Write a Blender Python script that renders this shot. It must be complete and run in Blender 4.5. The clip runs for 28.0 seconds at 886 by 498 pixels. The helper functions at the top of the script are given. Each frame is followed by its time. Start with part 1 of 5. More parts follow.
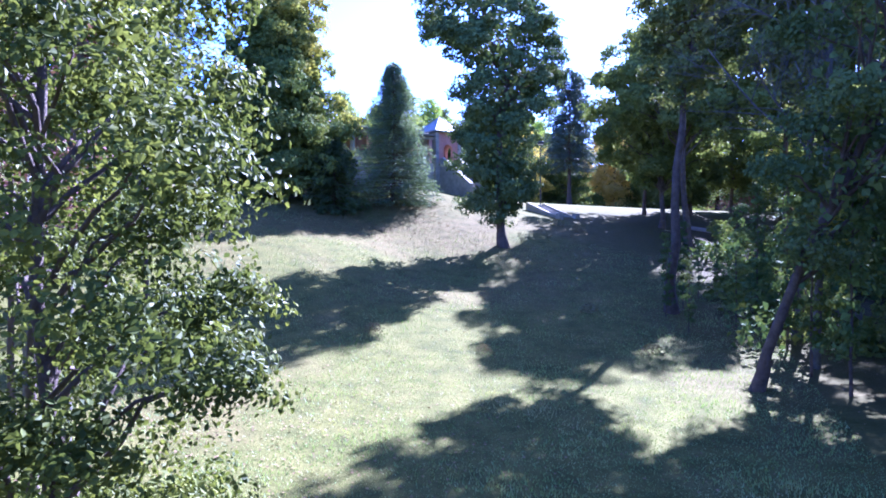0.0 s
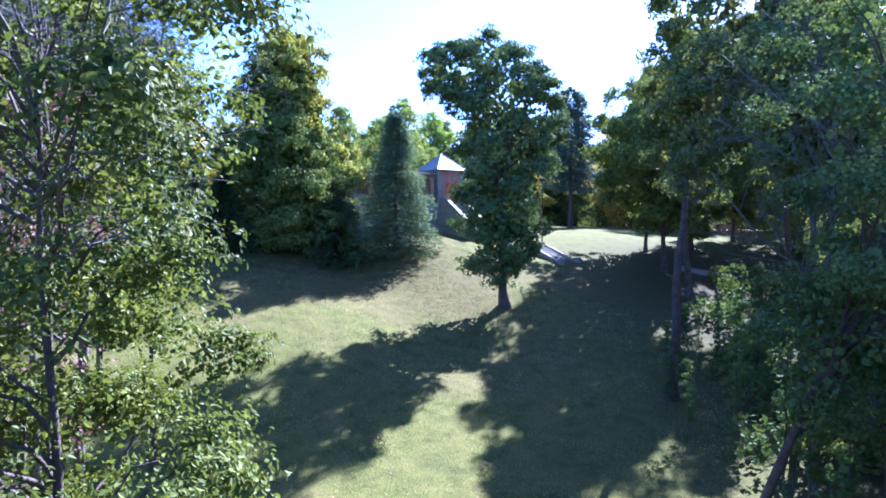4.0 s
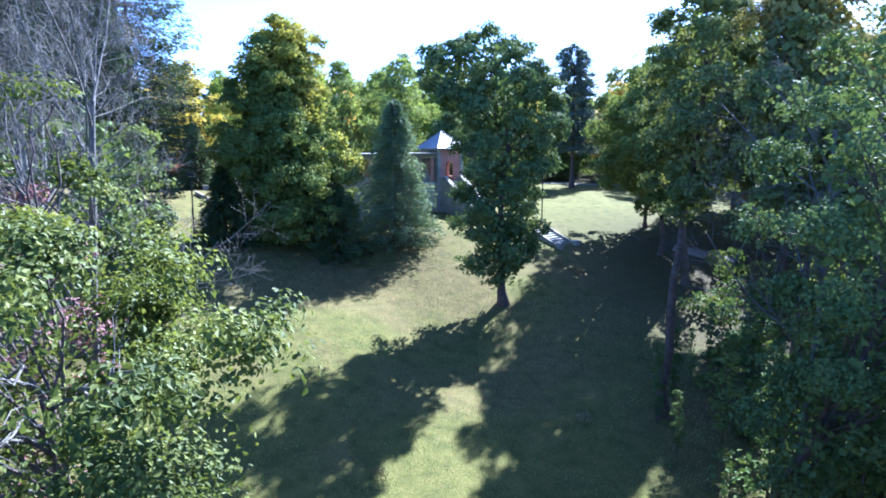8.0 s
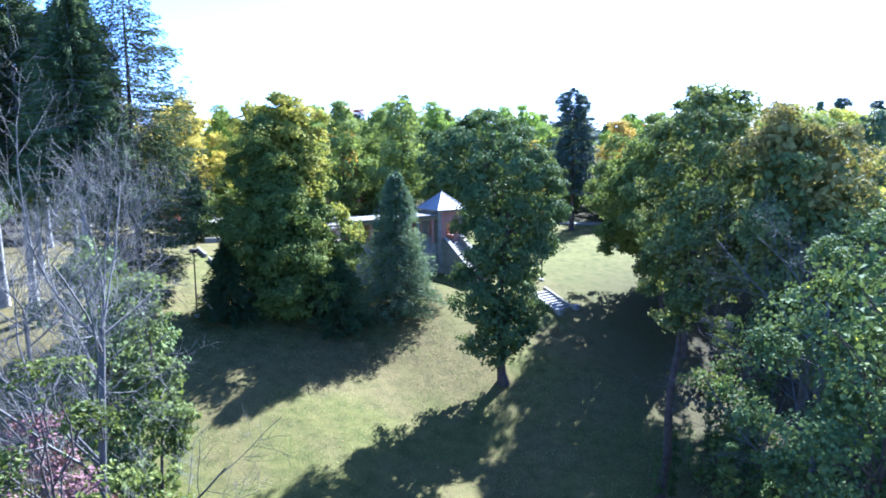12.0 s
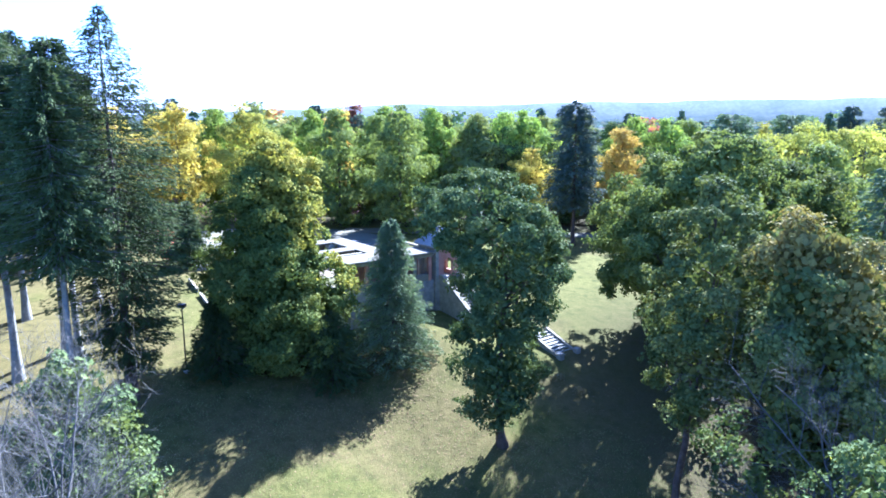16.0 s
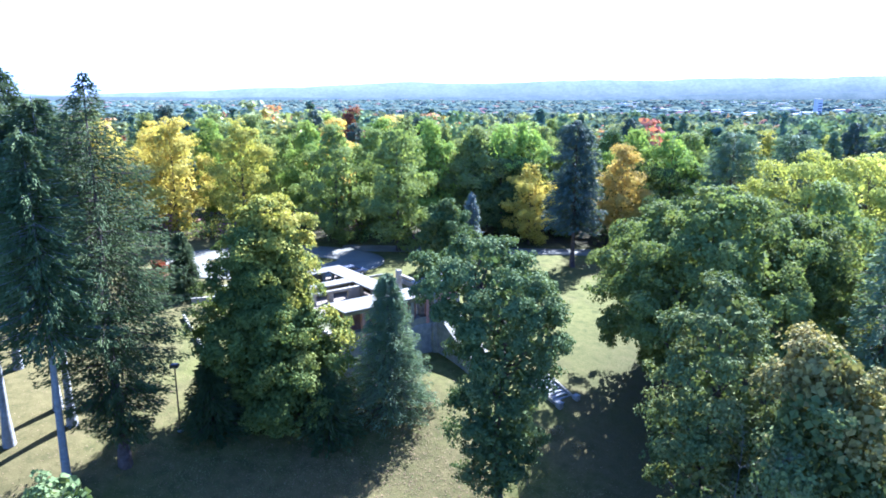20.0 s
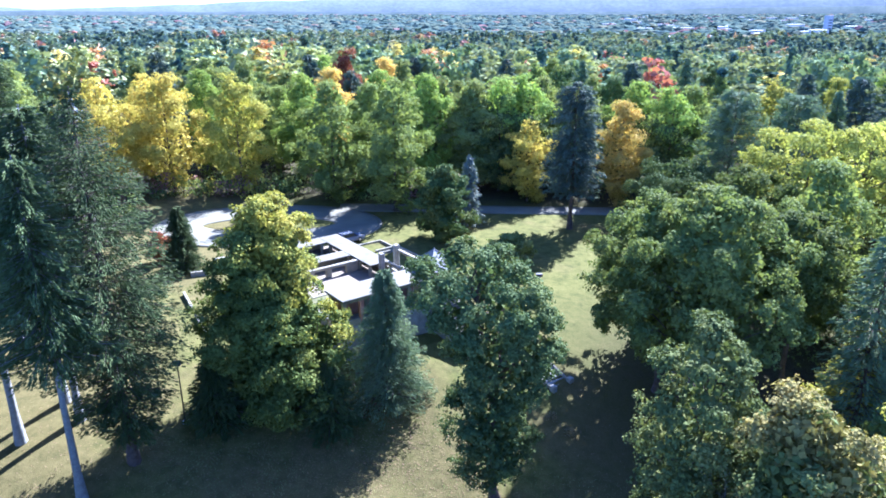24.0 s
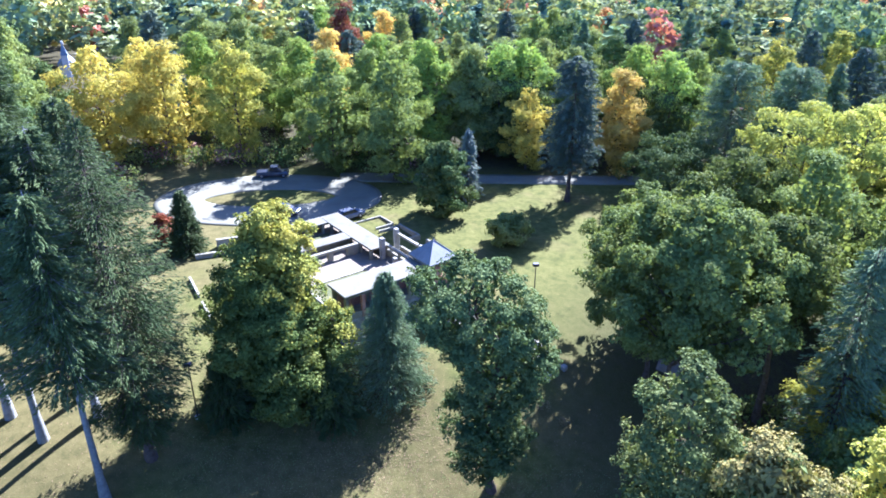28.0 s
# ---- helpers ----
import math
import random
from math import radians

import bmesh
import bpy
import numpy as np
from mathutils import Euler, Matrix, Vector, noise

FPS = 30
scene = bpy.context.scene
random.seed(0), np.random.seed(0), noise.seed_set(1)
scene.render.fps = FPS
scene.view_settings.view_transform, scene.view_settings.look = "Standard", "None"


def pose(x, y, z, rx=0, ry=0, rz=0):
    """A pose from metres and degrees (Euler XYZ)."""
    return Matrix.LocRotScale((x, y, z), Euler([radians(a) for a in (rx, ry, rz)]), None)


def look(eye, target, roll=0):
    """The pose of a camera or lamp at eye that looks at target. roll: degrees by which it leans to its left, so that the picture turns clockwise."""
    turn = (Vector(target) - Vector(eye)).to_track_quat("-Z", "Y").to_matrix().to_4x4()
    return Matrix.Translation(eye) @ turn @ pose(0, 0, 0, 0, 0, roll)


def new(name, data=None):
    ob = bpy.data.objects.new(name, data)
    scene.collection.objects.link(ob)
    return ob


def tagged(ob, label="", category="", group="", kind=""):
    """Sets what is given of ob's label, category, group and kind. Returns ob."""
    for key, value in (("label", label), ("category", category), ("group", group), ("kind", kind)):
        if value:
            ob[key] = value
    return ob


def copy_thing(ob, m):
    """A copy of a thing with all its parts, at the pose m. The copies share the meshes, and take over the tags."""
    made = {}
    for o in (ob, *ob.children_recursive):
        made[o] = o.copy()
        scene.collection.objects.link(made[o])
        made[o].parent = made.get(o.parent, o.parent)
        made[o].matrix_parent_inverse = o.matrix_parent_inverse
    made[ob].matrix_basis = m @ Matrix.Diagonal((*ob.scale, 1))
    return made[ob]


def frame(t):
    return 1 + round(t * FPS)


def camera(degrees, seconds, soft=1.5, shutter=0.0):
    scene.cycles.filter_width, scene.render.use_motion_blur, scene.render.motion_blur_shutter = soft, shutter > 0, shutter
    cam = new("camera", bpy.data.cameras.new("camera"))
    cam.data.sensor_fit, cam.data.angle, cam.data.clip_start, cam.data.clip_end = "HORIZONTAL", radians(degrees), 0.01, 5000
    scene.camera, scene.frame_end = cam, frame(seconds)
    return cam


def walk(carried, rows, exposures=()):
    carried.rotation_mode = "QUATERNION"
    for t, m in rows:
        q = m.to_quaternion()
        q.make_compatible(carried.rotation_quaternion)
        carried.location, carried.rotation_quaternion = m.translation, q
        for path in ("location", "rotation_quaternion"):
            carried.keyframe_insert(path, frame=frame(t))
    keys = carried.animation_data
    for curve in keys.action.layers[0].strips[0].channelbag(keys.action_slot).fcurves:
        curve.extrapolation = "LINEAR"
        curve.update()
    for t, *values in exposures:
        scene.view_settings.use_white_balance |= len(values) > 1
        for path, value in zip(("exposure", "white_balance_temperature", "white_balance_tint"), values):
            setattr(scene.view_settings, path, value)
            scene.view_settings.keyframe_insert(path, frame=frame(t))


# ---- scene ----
cam = camera(64.8, 28.0, soft=1.8)
METRES, EYE, TILT, LEAN, TURN = 48.0, 10.0, -0.5, 0.0, 0.0
ROWS = [
    (0.0, 0.0, 0.0, 0.0, -0.0, 0.0, -0.0),
    (0.5, -0.001, -0.0003, 0.0171, 0.01, -0.05, -0.04),
    (1.0, -0.0021, -0.0002, 0.0341, 0.0, -0.07, -0.02),
    (1.5, -0.0029, -0.0004, 0.0513, 0.01, -0.07, 0.01),
    (2.0, -0.0031, -0.0011, 0.0687, 0.03, -0.09, 0.01),
    (2.5, -0.0031, -0.0018, 0.0863, 0.03, -0.15, 0.01),
    (3.0, -0.0034, -0.002, 0.104, 0.01, -0.54, -0.0),
    (3.5, -0.0033, -0.0025, 0.1218, 0.02, -1.08, -0.01),
    (5.5, 0.0028, -0.0019, 0.1888, 0.24, -4.7, 0.12),
    (6.0, 0.0032, -0.0024, 0.2056, 0.24, -6.06, 0.15),
    (6.5, 0.0031, -0.0024, 0.2228, 0.25, -7.46, 0.12),
    (7.0, 0.003, -0.0026, 0.2397, 0.24, -8.2, 0.14),
    (7.5, 0.0027, -0.0034, 0.2562, 0.23, -8.19, 0.17),
    (8.0, 0.0023, -0.0036, 0.2729, 0.22, -8.18, 0.19),
    (8.5, 0.0021, -0.0044, 0.2902, 0.23, -8.18, 0.2),
    (9.0, 0.0013, -0.0042, 0.3072, 0.23, -8.18, 0.2),
    (9.5, 0.0015, -0.0045, 0.3239, 0.25, -8.19, 0.18),
    (10.0, 0.0014, -0.0053, 0.3411, 0.24, -8.17, 0.17),
    (10.5, 0.0013, -0.0051, 0.358, 0.25, -8.12, 0.17),
    (11.0, 0.0012, -0.0033, 0.3753, 0.24, -8.08, 0.16),
    (11.5, 0.0013, 0.0, 0.3927, 0.24, -8.07, 0.18),
    (12.0, 0.0022, 0.0047, 0.4101, 0.24, -8.04, 0.18),
    (12.5, 0.003, 0.0115, 0.4275, 0.24, -8.06, 0.16),
    (14.5, 0.006, 0.0476, 0.4983, 0.23, -9.22, 0.22),
    (15.0, 0.0061, 0.057, 0.5153, 0.22, -9.61, 0.19),
    (15.5, 0.0068, 0.0663, 0.5325, 0.22, -10.01, 0.21),
    (16.0, 0.0071, 0.0751, 0.5496, 0.22, -10.37, 0.18),
    (16.5, 0.0072, 0.0835, 0.5667, 0.21, -10.45, 0.16),
    (17.0, 0.0074, 0.0914, 0.5835, 0.21, -10.45, 0.15),
    (17.5, 0.0077, 0.0985, 0.6005, 0.2, -10.55, 0.14),
    (18.0, 0.0083, 0.1049, 0.6171, 0.21, -10.64, 0.13),
    (18.5, 0.008, 0.1115, 0.6338, 0.19, -10.72, 0.11),
    (19.0, 0.0083, 0.1172, 0.6508, 0.19, -10.86, 0.1),
    (19.5, 0.009, 0.123, 0.6674, 0.18, -11.32, 0.11),
    (20.0, 0.0097, 0.1286, 0.6842, 0.15, -12.18, 0.12),
    (20.5, 0.0107, 0.1342, 0.7009, 0.16, -13.46, 0.15),
    (21.0, 0.0117, 0.1395, 0.7181, 0.15, -14.82, 0.16),
    (21.5, 0.0128, 0.1446, 0.7355, 0.14, -15.91, 0.18),
    (23.5, 0.0149, 0.1593, 0.806, 0.08, -17.74, 0.18),
    (24.0, 0.0151, 0.1626, 0.8234, 0.07, -18.83, 0.18),
    (24.5, 0.0155, 0.1656, 0.8409, 0.06, -19.91, 0.18),
    (25.0, 0.0155, 0.1684, 0.8586, 0.06, -20.99, 0.17),
    (25.5, 0.0153, 0.1708, 0.8764, 0.04, -22.03, 0.17),
    (26.0, 0.0153, 0.1728, 0.8939, 0.03, -23.03, 0.18),
    (26.5, 0.0152, 0.175, 0.9116, 0.02, -23.96, 0.17),
    (27.0, 0.0152, 0.1771, 0.9297, 0.02, -24.45, 0.17),
    (27.5, 0.0153, 0.1787, 0.9478, 0.01, -24.44, 0.17),
    (28.0, 0.0156, 0.1797, 0.9655, 0.0, -24.54, 0.18),
]
walk(cam, [(t, pose(0, 0, EYE, TILT, LEAN, TURN) @ pose(METRES * x, METRES * y, METRES * z, 90 + pitch, roll, yaw)) for t, x, y, z, yaw, pitch, roll in ROWS],
     [(0.0, 3.44, 4030, 55), (2.5, 3.37, 4030, 53), (3.5, 3.2, 4050, 43), (5.5, 3.14, 4090, 31), (12.0, 3.14, 4090, 31), (20.0, 3.14, 4090, 33), (24.0, 2.98, 4140, 35), (28.0, 2.95, 4190, 35)])

SUN_AZ, SUN_EL = 31.0, 37.0          # degrees right of the +y axis, degrees above the horizon
world = bpy.data.worlds.new("sky_world")
scene.world = world
world.use_nodes = True
wn = world.node_tree.nodes
sky = wn.new("ShaderNodeTexSky")
sky.sky_type = "NISHITA"
sky.sun_disc = False
sky.sun_elevation = radians(SUN_EL)
sky.sun_rotation = radians(SUN_AZ)
sky.air_density, sky.dust_density, sky.ozone_density = 1.0, 1.0, 4.0
wn["Background"].inputs["Strength"].default_value = 0.039
# pale haze that thins out with height above the horizon
way = wn.new("ShaderNodeTexCoord")
height = wn.new("ShaderNodeSeparateXYZ")
thin = wn.new("ShaderNodeMapRange")
thin.inputs["From Min"].default_value, thin.inputs["From Max"].default_value = 0.60, 0.0
falloff = wn.new("ShaderNodeMath")
falloff.operation = "POWER"
falloff.inputs[1].default_value = 1.6
haze = wn.new("ShaderNodeMix")
haze.data_type, haze.blend_type = "RGBA", "ADD"
haze.inputs[7].default_value = (2.35, 2.95, 4.1, 1)
for a, b in ((way.outputs["Generated"], height.inputs[0]), (height.outputs["Z"], thin.inputs["Value"]), (thin.outputs[0], falloff.inputs[0]), (falloff.outputs[0], haze.inputs[0]),
             (sky.outputs["Color"], haze.inputs[6]), (haze.outputs[2], wn["Background"].inputs["Color"])):
    world.node_tree.links.new(a, b)
sun = new("sun", bpy.data.lights.new("sun", "SUN"))
sun.data.energy, sun.data.angle, sun.data.color = 5.0, radians(0.6), (1.0, 0.845, 0.54)
sx, sy = math.sin(radians(SUN_AZ)), math.cos(radians(SUN_AZ))
sun.matrix_world = look((60 * sx, 60 * sy + 60, 60 * math.tan(radians(SUN_EL))), (0, 60, 0))


# ---------------------------------------------------------------- materials
def base_mat(name, rough=0.8, spec=0.3):
    m = bpy.data.materials.new(name)
    m.use_nodes = True
    n, l = m.node_tree.nodes, m.node_tree.links
    p = n["Principled BSDF"]
    p.inputs["Roughness"].default_value = rough
    p.inputs["Specular IOR Level"].default_value = spec
    return m, n, l, p


def noise_node(n, l, scale, detail=4.0, rough=0.6, coord=None):
    t = n.new("ShaderNodeTexNoise")
    t.inputs["Scale"].default_value = scale
    t.inputs["Detail"].default_value = detail
    t.inputs["Roughness"].default_value = rough
    if coord:
        l.new(coord, t.inputs["Vector"])
    return t.outputs["Fac"]


def ramp_node(n, l, fac, stops):
    r = n.new("ShaderNodeValToRGB")
    e = r.color_ramp.elements
    while len(e) < len(stops):
        e.new(0.5)
    for k, (at, c) in enumerate(stops):
        e[k].position = at
        e[k].color = (*c, 1) if not isinstance(c, float) else (c, c, c, 1)
    l.new(fac, r.inputs["Fac"])
    return r.outputs["Color"]


def mix_node(n, l, fac, a, b, mode="MIX"):
    x = n.new("ShaderNodeMix")
    x.data_type, x.blend_type = "RGBA", mode
    for k, v in ((0, fac), (6, a), (7, b)):
        if isinstance(v, (int, float)):
            x.inputs[k].default_value = v
        elif isinstance(v, tuple):
            x.inputs[k].default_value = (*v, 1)
        else:
            l.new(v, x.inputs[k])
    return x.outputs[2]


def bump_node(n, l, height, strength, distance, p):
    b = n.new("ShaderNodeBump")
    b.inputs["Strength"].default_value = strength
    b.inputs["Distance"].default_value = distance
    l.new(height, b.inputs["Height"])
    l.new(b.outputs["Normal"], p.inputs["Normal"])


def place_node(n):
    return n.new("ShaderNodeNewGeometry").outputs["Position"]


def surface(name, stops, scale=1.5, fine=14.0, rough=0.8, spec=0.3, bump=0.4, depth=0.02, metal=0.0):
    """A worn surface: broad mottling, fine grain and relief."""
    m, n, l, p = base_mat(name, rough, spec)
    pos = place_node(n)
    broad = noise_node(n, l, scale, 5, 0.6, pos)
    grain = noise_node(n, l, fine, 4, 0.7, pos)
    c = ramp_node(n, l, broad, stops)
    g = ramp_node(n, l, grain, [(0.25, 0.72), (0.75, 1.15)])
    l.new(mix_node(n, l, 1.0, c, g, "MULTIPLY"), p.inputs["Base Color"])
    p.inputs["Metallic"].default_value = metal
    bump_node(n, l, grain, bump, depth, p)
    return m


def leaf_mat(name, stops, glow=0.4, rough=0.7, spec=0.02, gain=1.7, grain=0.22, patch_scale=0.35):
    """Leaves: every leaf its own tone, a share of light passing through the blade."""
    m, n, l, p = base_mat(name, rough, spec)
    geo = n.new("ShaderNodeNewGeometry")
    info = n.new("ShaderNodeObjectInfo")
    patch = noise_node(n, l, patch_scale, 2, 0.5, geo.outputs["Position"])
    add = n.new("ShaderNodeMath")
    add.operation = "MULTIPLY_ADD"
    l.new(patch, add.inputs[0])
    add.inputs[1].default_value = 0.9
    mul = n.new("ShaderNodeMath")
    mul.operation = "MULTIPLY_ADD"
    l.new(geo.outputs["Random Per Island"], mul.inputs[0])
    mul.inputs[1].default_value, mul.inputs[2].default_value = grain, 0.05 - grain / 2
    l.new(mul.outputs[0], add.inputs[2])
    c = ramp_node(n, l, add.outputs[0], [(a, tuple(v * gain * 1.2 for v in k)) for a, k in stops])
    hsv = n.new("ShaderNodeHueSaturation")
    tone = n.new("ShaderNodeMapRange")
    l.new(info.outputs["Random"], tone.inputs["Value"])
    tone.inputs["To Min"].default_value, tone.inputs["To Max"].default_value = 0.82, 1.18
    l.new(tone.outputs[0], hsv.inputs["Value"])
    hsv.inputs["Saturation"].default_value = 1.0
    hsv.inputs["Hue"].default_value = 0.498
    l.new(c, hsv.inputs["Color"])
    l.new(hsv.outputs["Color"], p.inputs["Base Color"])
    tr = n.new("ShaderNodeBsdfTranslucent")
    warm = mix_node(n, l, 1.0, hsv.outputs["Color"], (1.35, 1.35, 0.65), "MULTIPLY")
    l.new(warm, tr.inputs["Color"])
    mx = n.new("ShaderNodeMixShader")
    mx.inputs[0].default_value = glow * 0.5
    l.new(p.outputs[0], mx.inputs[1])
    l.new(tr.outputs[0], mx.inputs[2])
    l.new(mx.outputs[0], n["Material Output"].inputs["Surface"])
    return m


OAK = leaf_mat("oak_leaves", [(0.15, (0.038, 0.060, 0.020)), (0.5, (0.070, 0.096, 0.031)), (0.85, (0.120, 0.138, 0.042))], 0.28, gain=1.1)
NEAR = leaf_mat("glossy_oak_leaves", [(0.15, (0.034, 0.050, 0.014)), (0.45, (0.070, 0.088, 0.018)), (0.8, (0.150, 0.168, 0.030))], 0.5, 0.55, 0.06, gain=1.05, grain=0.34)
TURNED_LIT = leaf_mat("yellowing_maple_leaves", [(0.15, (0.10, 0.125, 0.026)), (0.5, (0.225, 0.225, 0.032)), (0.85, (0.35, 0.29, 0.038))], 0.5, gain=1.25)
PALE = leaf_mat("olive_green_leaves", [(0.1, (0.044, 0.062, 0.019)), (0.5, (0.084, 0.104, 0.030)), (0.85, (0.168, 0.165, 0.046))], 0.3, gain=1.3)
BRONZE_LIT = leaf_mat("bronzed_leaves", [(0.15, (0.09, 0.09, 0.025)), (0.5, (0.165, 0.148, 0.040)), (0.85, (0.25, 0.20, 0.058))], 0.3, gain=1.25)
MAPLE = leaf_mat("green_maple_leaves", [(0.15, (0.050, 0.077, 0.020)), (0.5, (0.092, 0.120, 0.027)), (0.85, (0.16, 0.17, 0.034))], 0.32, gain=1.25)
YELLOW = leaf_mat("yellow_leaves", [(0.1, (0.16, 0.165, 0.03)), (0.5, (0.31, 0.27, 0.04)), (0.85, (0.42, 0.32, 0.045))], 0.5, gain=1.25)
LIME = leaf_mat("lime_leaves", [(0.1, (0.06, 0.10, 0.02)), (0.5, (0.14, 0.19, 0.03)), (0.85, (0.25, 0.26, 0.04))], 0.5, gain=1.5)
GREEN = leaf_mat("green_leaves", [(0.1, (0.054, 0.078, 0.021)), (0.5, (0.096, 0.120, 0.031)), (0.85, (0.150, 0.160, 0.040))], 0.5, gain=1.12)
SPRING = leaf_mat("yellow_green_leaves", [(0.1, (0.135, 0.160, 0.030)), (0.5, (0.225, 0.235, 0.038)), (0.85, (0.31, 0.29, 0.045))], 0.5, gain=1.3)
# brighter copy of the green leaves, painting sunlight on the row behind
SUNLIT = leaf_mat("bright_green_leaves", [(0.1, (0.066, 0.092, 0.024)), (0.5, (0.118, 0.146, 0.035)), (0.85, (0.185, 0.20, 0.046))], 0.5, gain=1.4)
DARK = leaf_mat("dark_green_leaves", [(0.1, (0.025, 0.045, 0.015)), (0.5, (0.048, 0.070, 0.020)), (0.85, (0.10, 0.105, 0.027))], 0.25, gain=1.75)
RED = leaf_mat("salmon_red_leaves", [(0.1, (0.20, 0.07, 0.035)), (0.5, (0.30, 0.12, 0.06)), (0.85, (0.36, 0.19, 0.09))], 0.3, gain=0.75)
RUSSET = leaf_mat("russet_leaves", [(0.1, (0.07, 0.04, 0.04)), (0.5, (0.11, 0.065, 0.06)), (0.85, (0.15, 0.10, 0.07))], 0.22)
ORANGE = leaf_mat("golden_orange_leaves", [(0.1, (0.19, 0.165, 0.04)), (0.5, (0.36, 0.275, 0.055)), (0.85, (0.46, 0.33, 0.065))], 0.5, gain=1.3)
OLIVE = leaf_mat("olive_leaves", [(0.1, (0.060, 0.078, 0.025)), (0.5, (0.092, 0.112, 0.032)), (0.85, (0.150, 0.150, 0.044))], 0.55, gain=1.7)
SPRUCE = leaf_mat("spruce_needles", [(0.1, (0.022, 0.036, 0.012)), (0.5, (0.042, 0.058, 0.019)), (0.85, (0.072, 0.086, 0.028))], 0.26, 0.7, 0.03, gain=1.45)
FIR = leaf_mat("soft_green_needles", [(0.1, (0.042, 0.062, 0.026)), (0.5, (0.070, 0.095, 0.040)), (0.85, (0.110, 0.132, 0.056))], 0.28, 0.7, 0.05, gain=1.8)
GREY = leaf_mat("grey_green_needles", [(0.1, (0.030, 0.043, 0.026)), (0.5, (0.054, 0.071, 0.042)), (0.85, (0.090, 0.112, 0.068))], 0.24, 0.7, 0.08, gain=1.5)
BLUE = leaf_mat("blue_needles", [(0.1, (0.075, 0.09, 0.062)), (0.5, (0.12, 0.14, 0.10)), (0.85, (0.18, 0.20, 0.145))], 0.22, 0.6, 0.1, gain=1.4)
BARK = surface("bark", [(0.3, (0.055, 0.042, 0.032)), (0.7, (0.13, 0.105, 0.08))], 3, 22, 0.9, 0.2, 0.8, 0.04)
PALE_BARK = surface("pale_bark", [(0.3, (0.155, 0.158, 0.138)), (0.7, (0.28, 0.282, 0.25))], 3, 25, 0.9, 0.2, 0.7, 0.03)
DEAD_BARK = surface("weathered_grey_bark", [(0.3, (0.075, 0.072, 0.058)), (0.7, (0.155, 0.15, 0.122))], 3, 25, 0.9, 0.2, 0.7, 0.03)
STONE = surface("granite", [(0.3, (0.20, 0.197, 0.165)), (0.7, (0.355, 0.348, 0.285))], 1.8, 16, 0.85, 0.3, 0.6, 0.03)
PALE_STONE = surface("pale_stone", [(0.3, (0.200, 0.188, 0.130)), (0.7, (0.305, 0.288, 0.202))], 0.9, 12, 0.85, 0.2, 0.3, 0.01)
ROOF = surface("weathered_slab_roof", [(0.3, (0.116, 0.110, 0.076)), (0.7, (0.182, 0.172, 0.120))], 0.6, 9, 0.8, 0.2, 0.2, 0.01)
SLATE = surface("grey_metal_roof", [(0.3, (0.185, 0.190, 0.172)), (0.7, (0.27, 0.275, 0.245))], 0.8, 9, 0.55, 0.35, 0.2, 0.01)
PLASTER = surface("terracotta_plaster", [(0.3, (0.33, 0.17, 0.12)), (0.7, (0.45, 0.26, 0.19))], 1.2, 10, 0.9, 0.2, 0.4, 0.015)
PAVING = surface("pinkish_paving", [(0.3, (0.17, 0.140, 0.088)), (0.7, (0.255, 0.212, 0.138))], 0.7, 9, 0.85, 0.2, 0.3, 0.01)
MOSS = surface("mossy_court_grass", [(0.3, (0.075, 0.085, 0.03)), (0.7, (0.14, 0.13, 0.055))], 0.8, 11, 0.9, 0.1, 0.6, 0.03)
ASPHALT = surface("grey_asphalt", [(0.3, (0.138, 0.133, 0.088)), (0.7, (0.206, 0.199, 0.132))], 0.25, 12, 0.9, 0.2, 0.3, 0.01)
GRAVEL = surface("tan_gravel", [(0.3, (0.17, 0.145, 0.11)), (0.7, (0.25, 0.22, 0.17))], 0.6, 20, 0.95, 0.2, 0.5, 0.02)
POLE = surface("dark_painted_metal", [(0.3, (0.018, 0.018, 0.02)), (0.7, (0.035, 0.034, 0.034))], 5, 40, 0.5, 0.5, 0.1, 0.002)
CONCRETE = surface("concrete", [(0.3, (0.38, 0.375, 0.36)), (0.7, (0.50, 0.49, 0.47))], 2, 25, 0.9, 0.2, 0.3, 0.005)
LENS = surface("lamp_lens", [(0.3, (0.55, 0.55, 0.52)), (0.7, (0.66, 0.66, 0.63))], 5, 30, 0.3, 0.5, 0.0, 0.002)


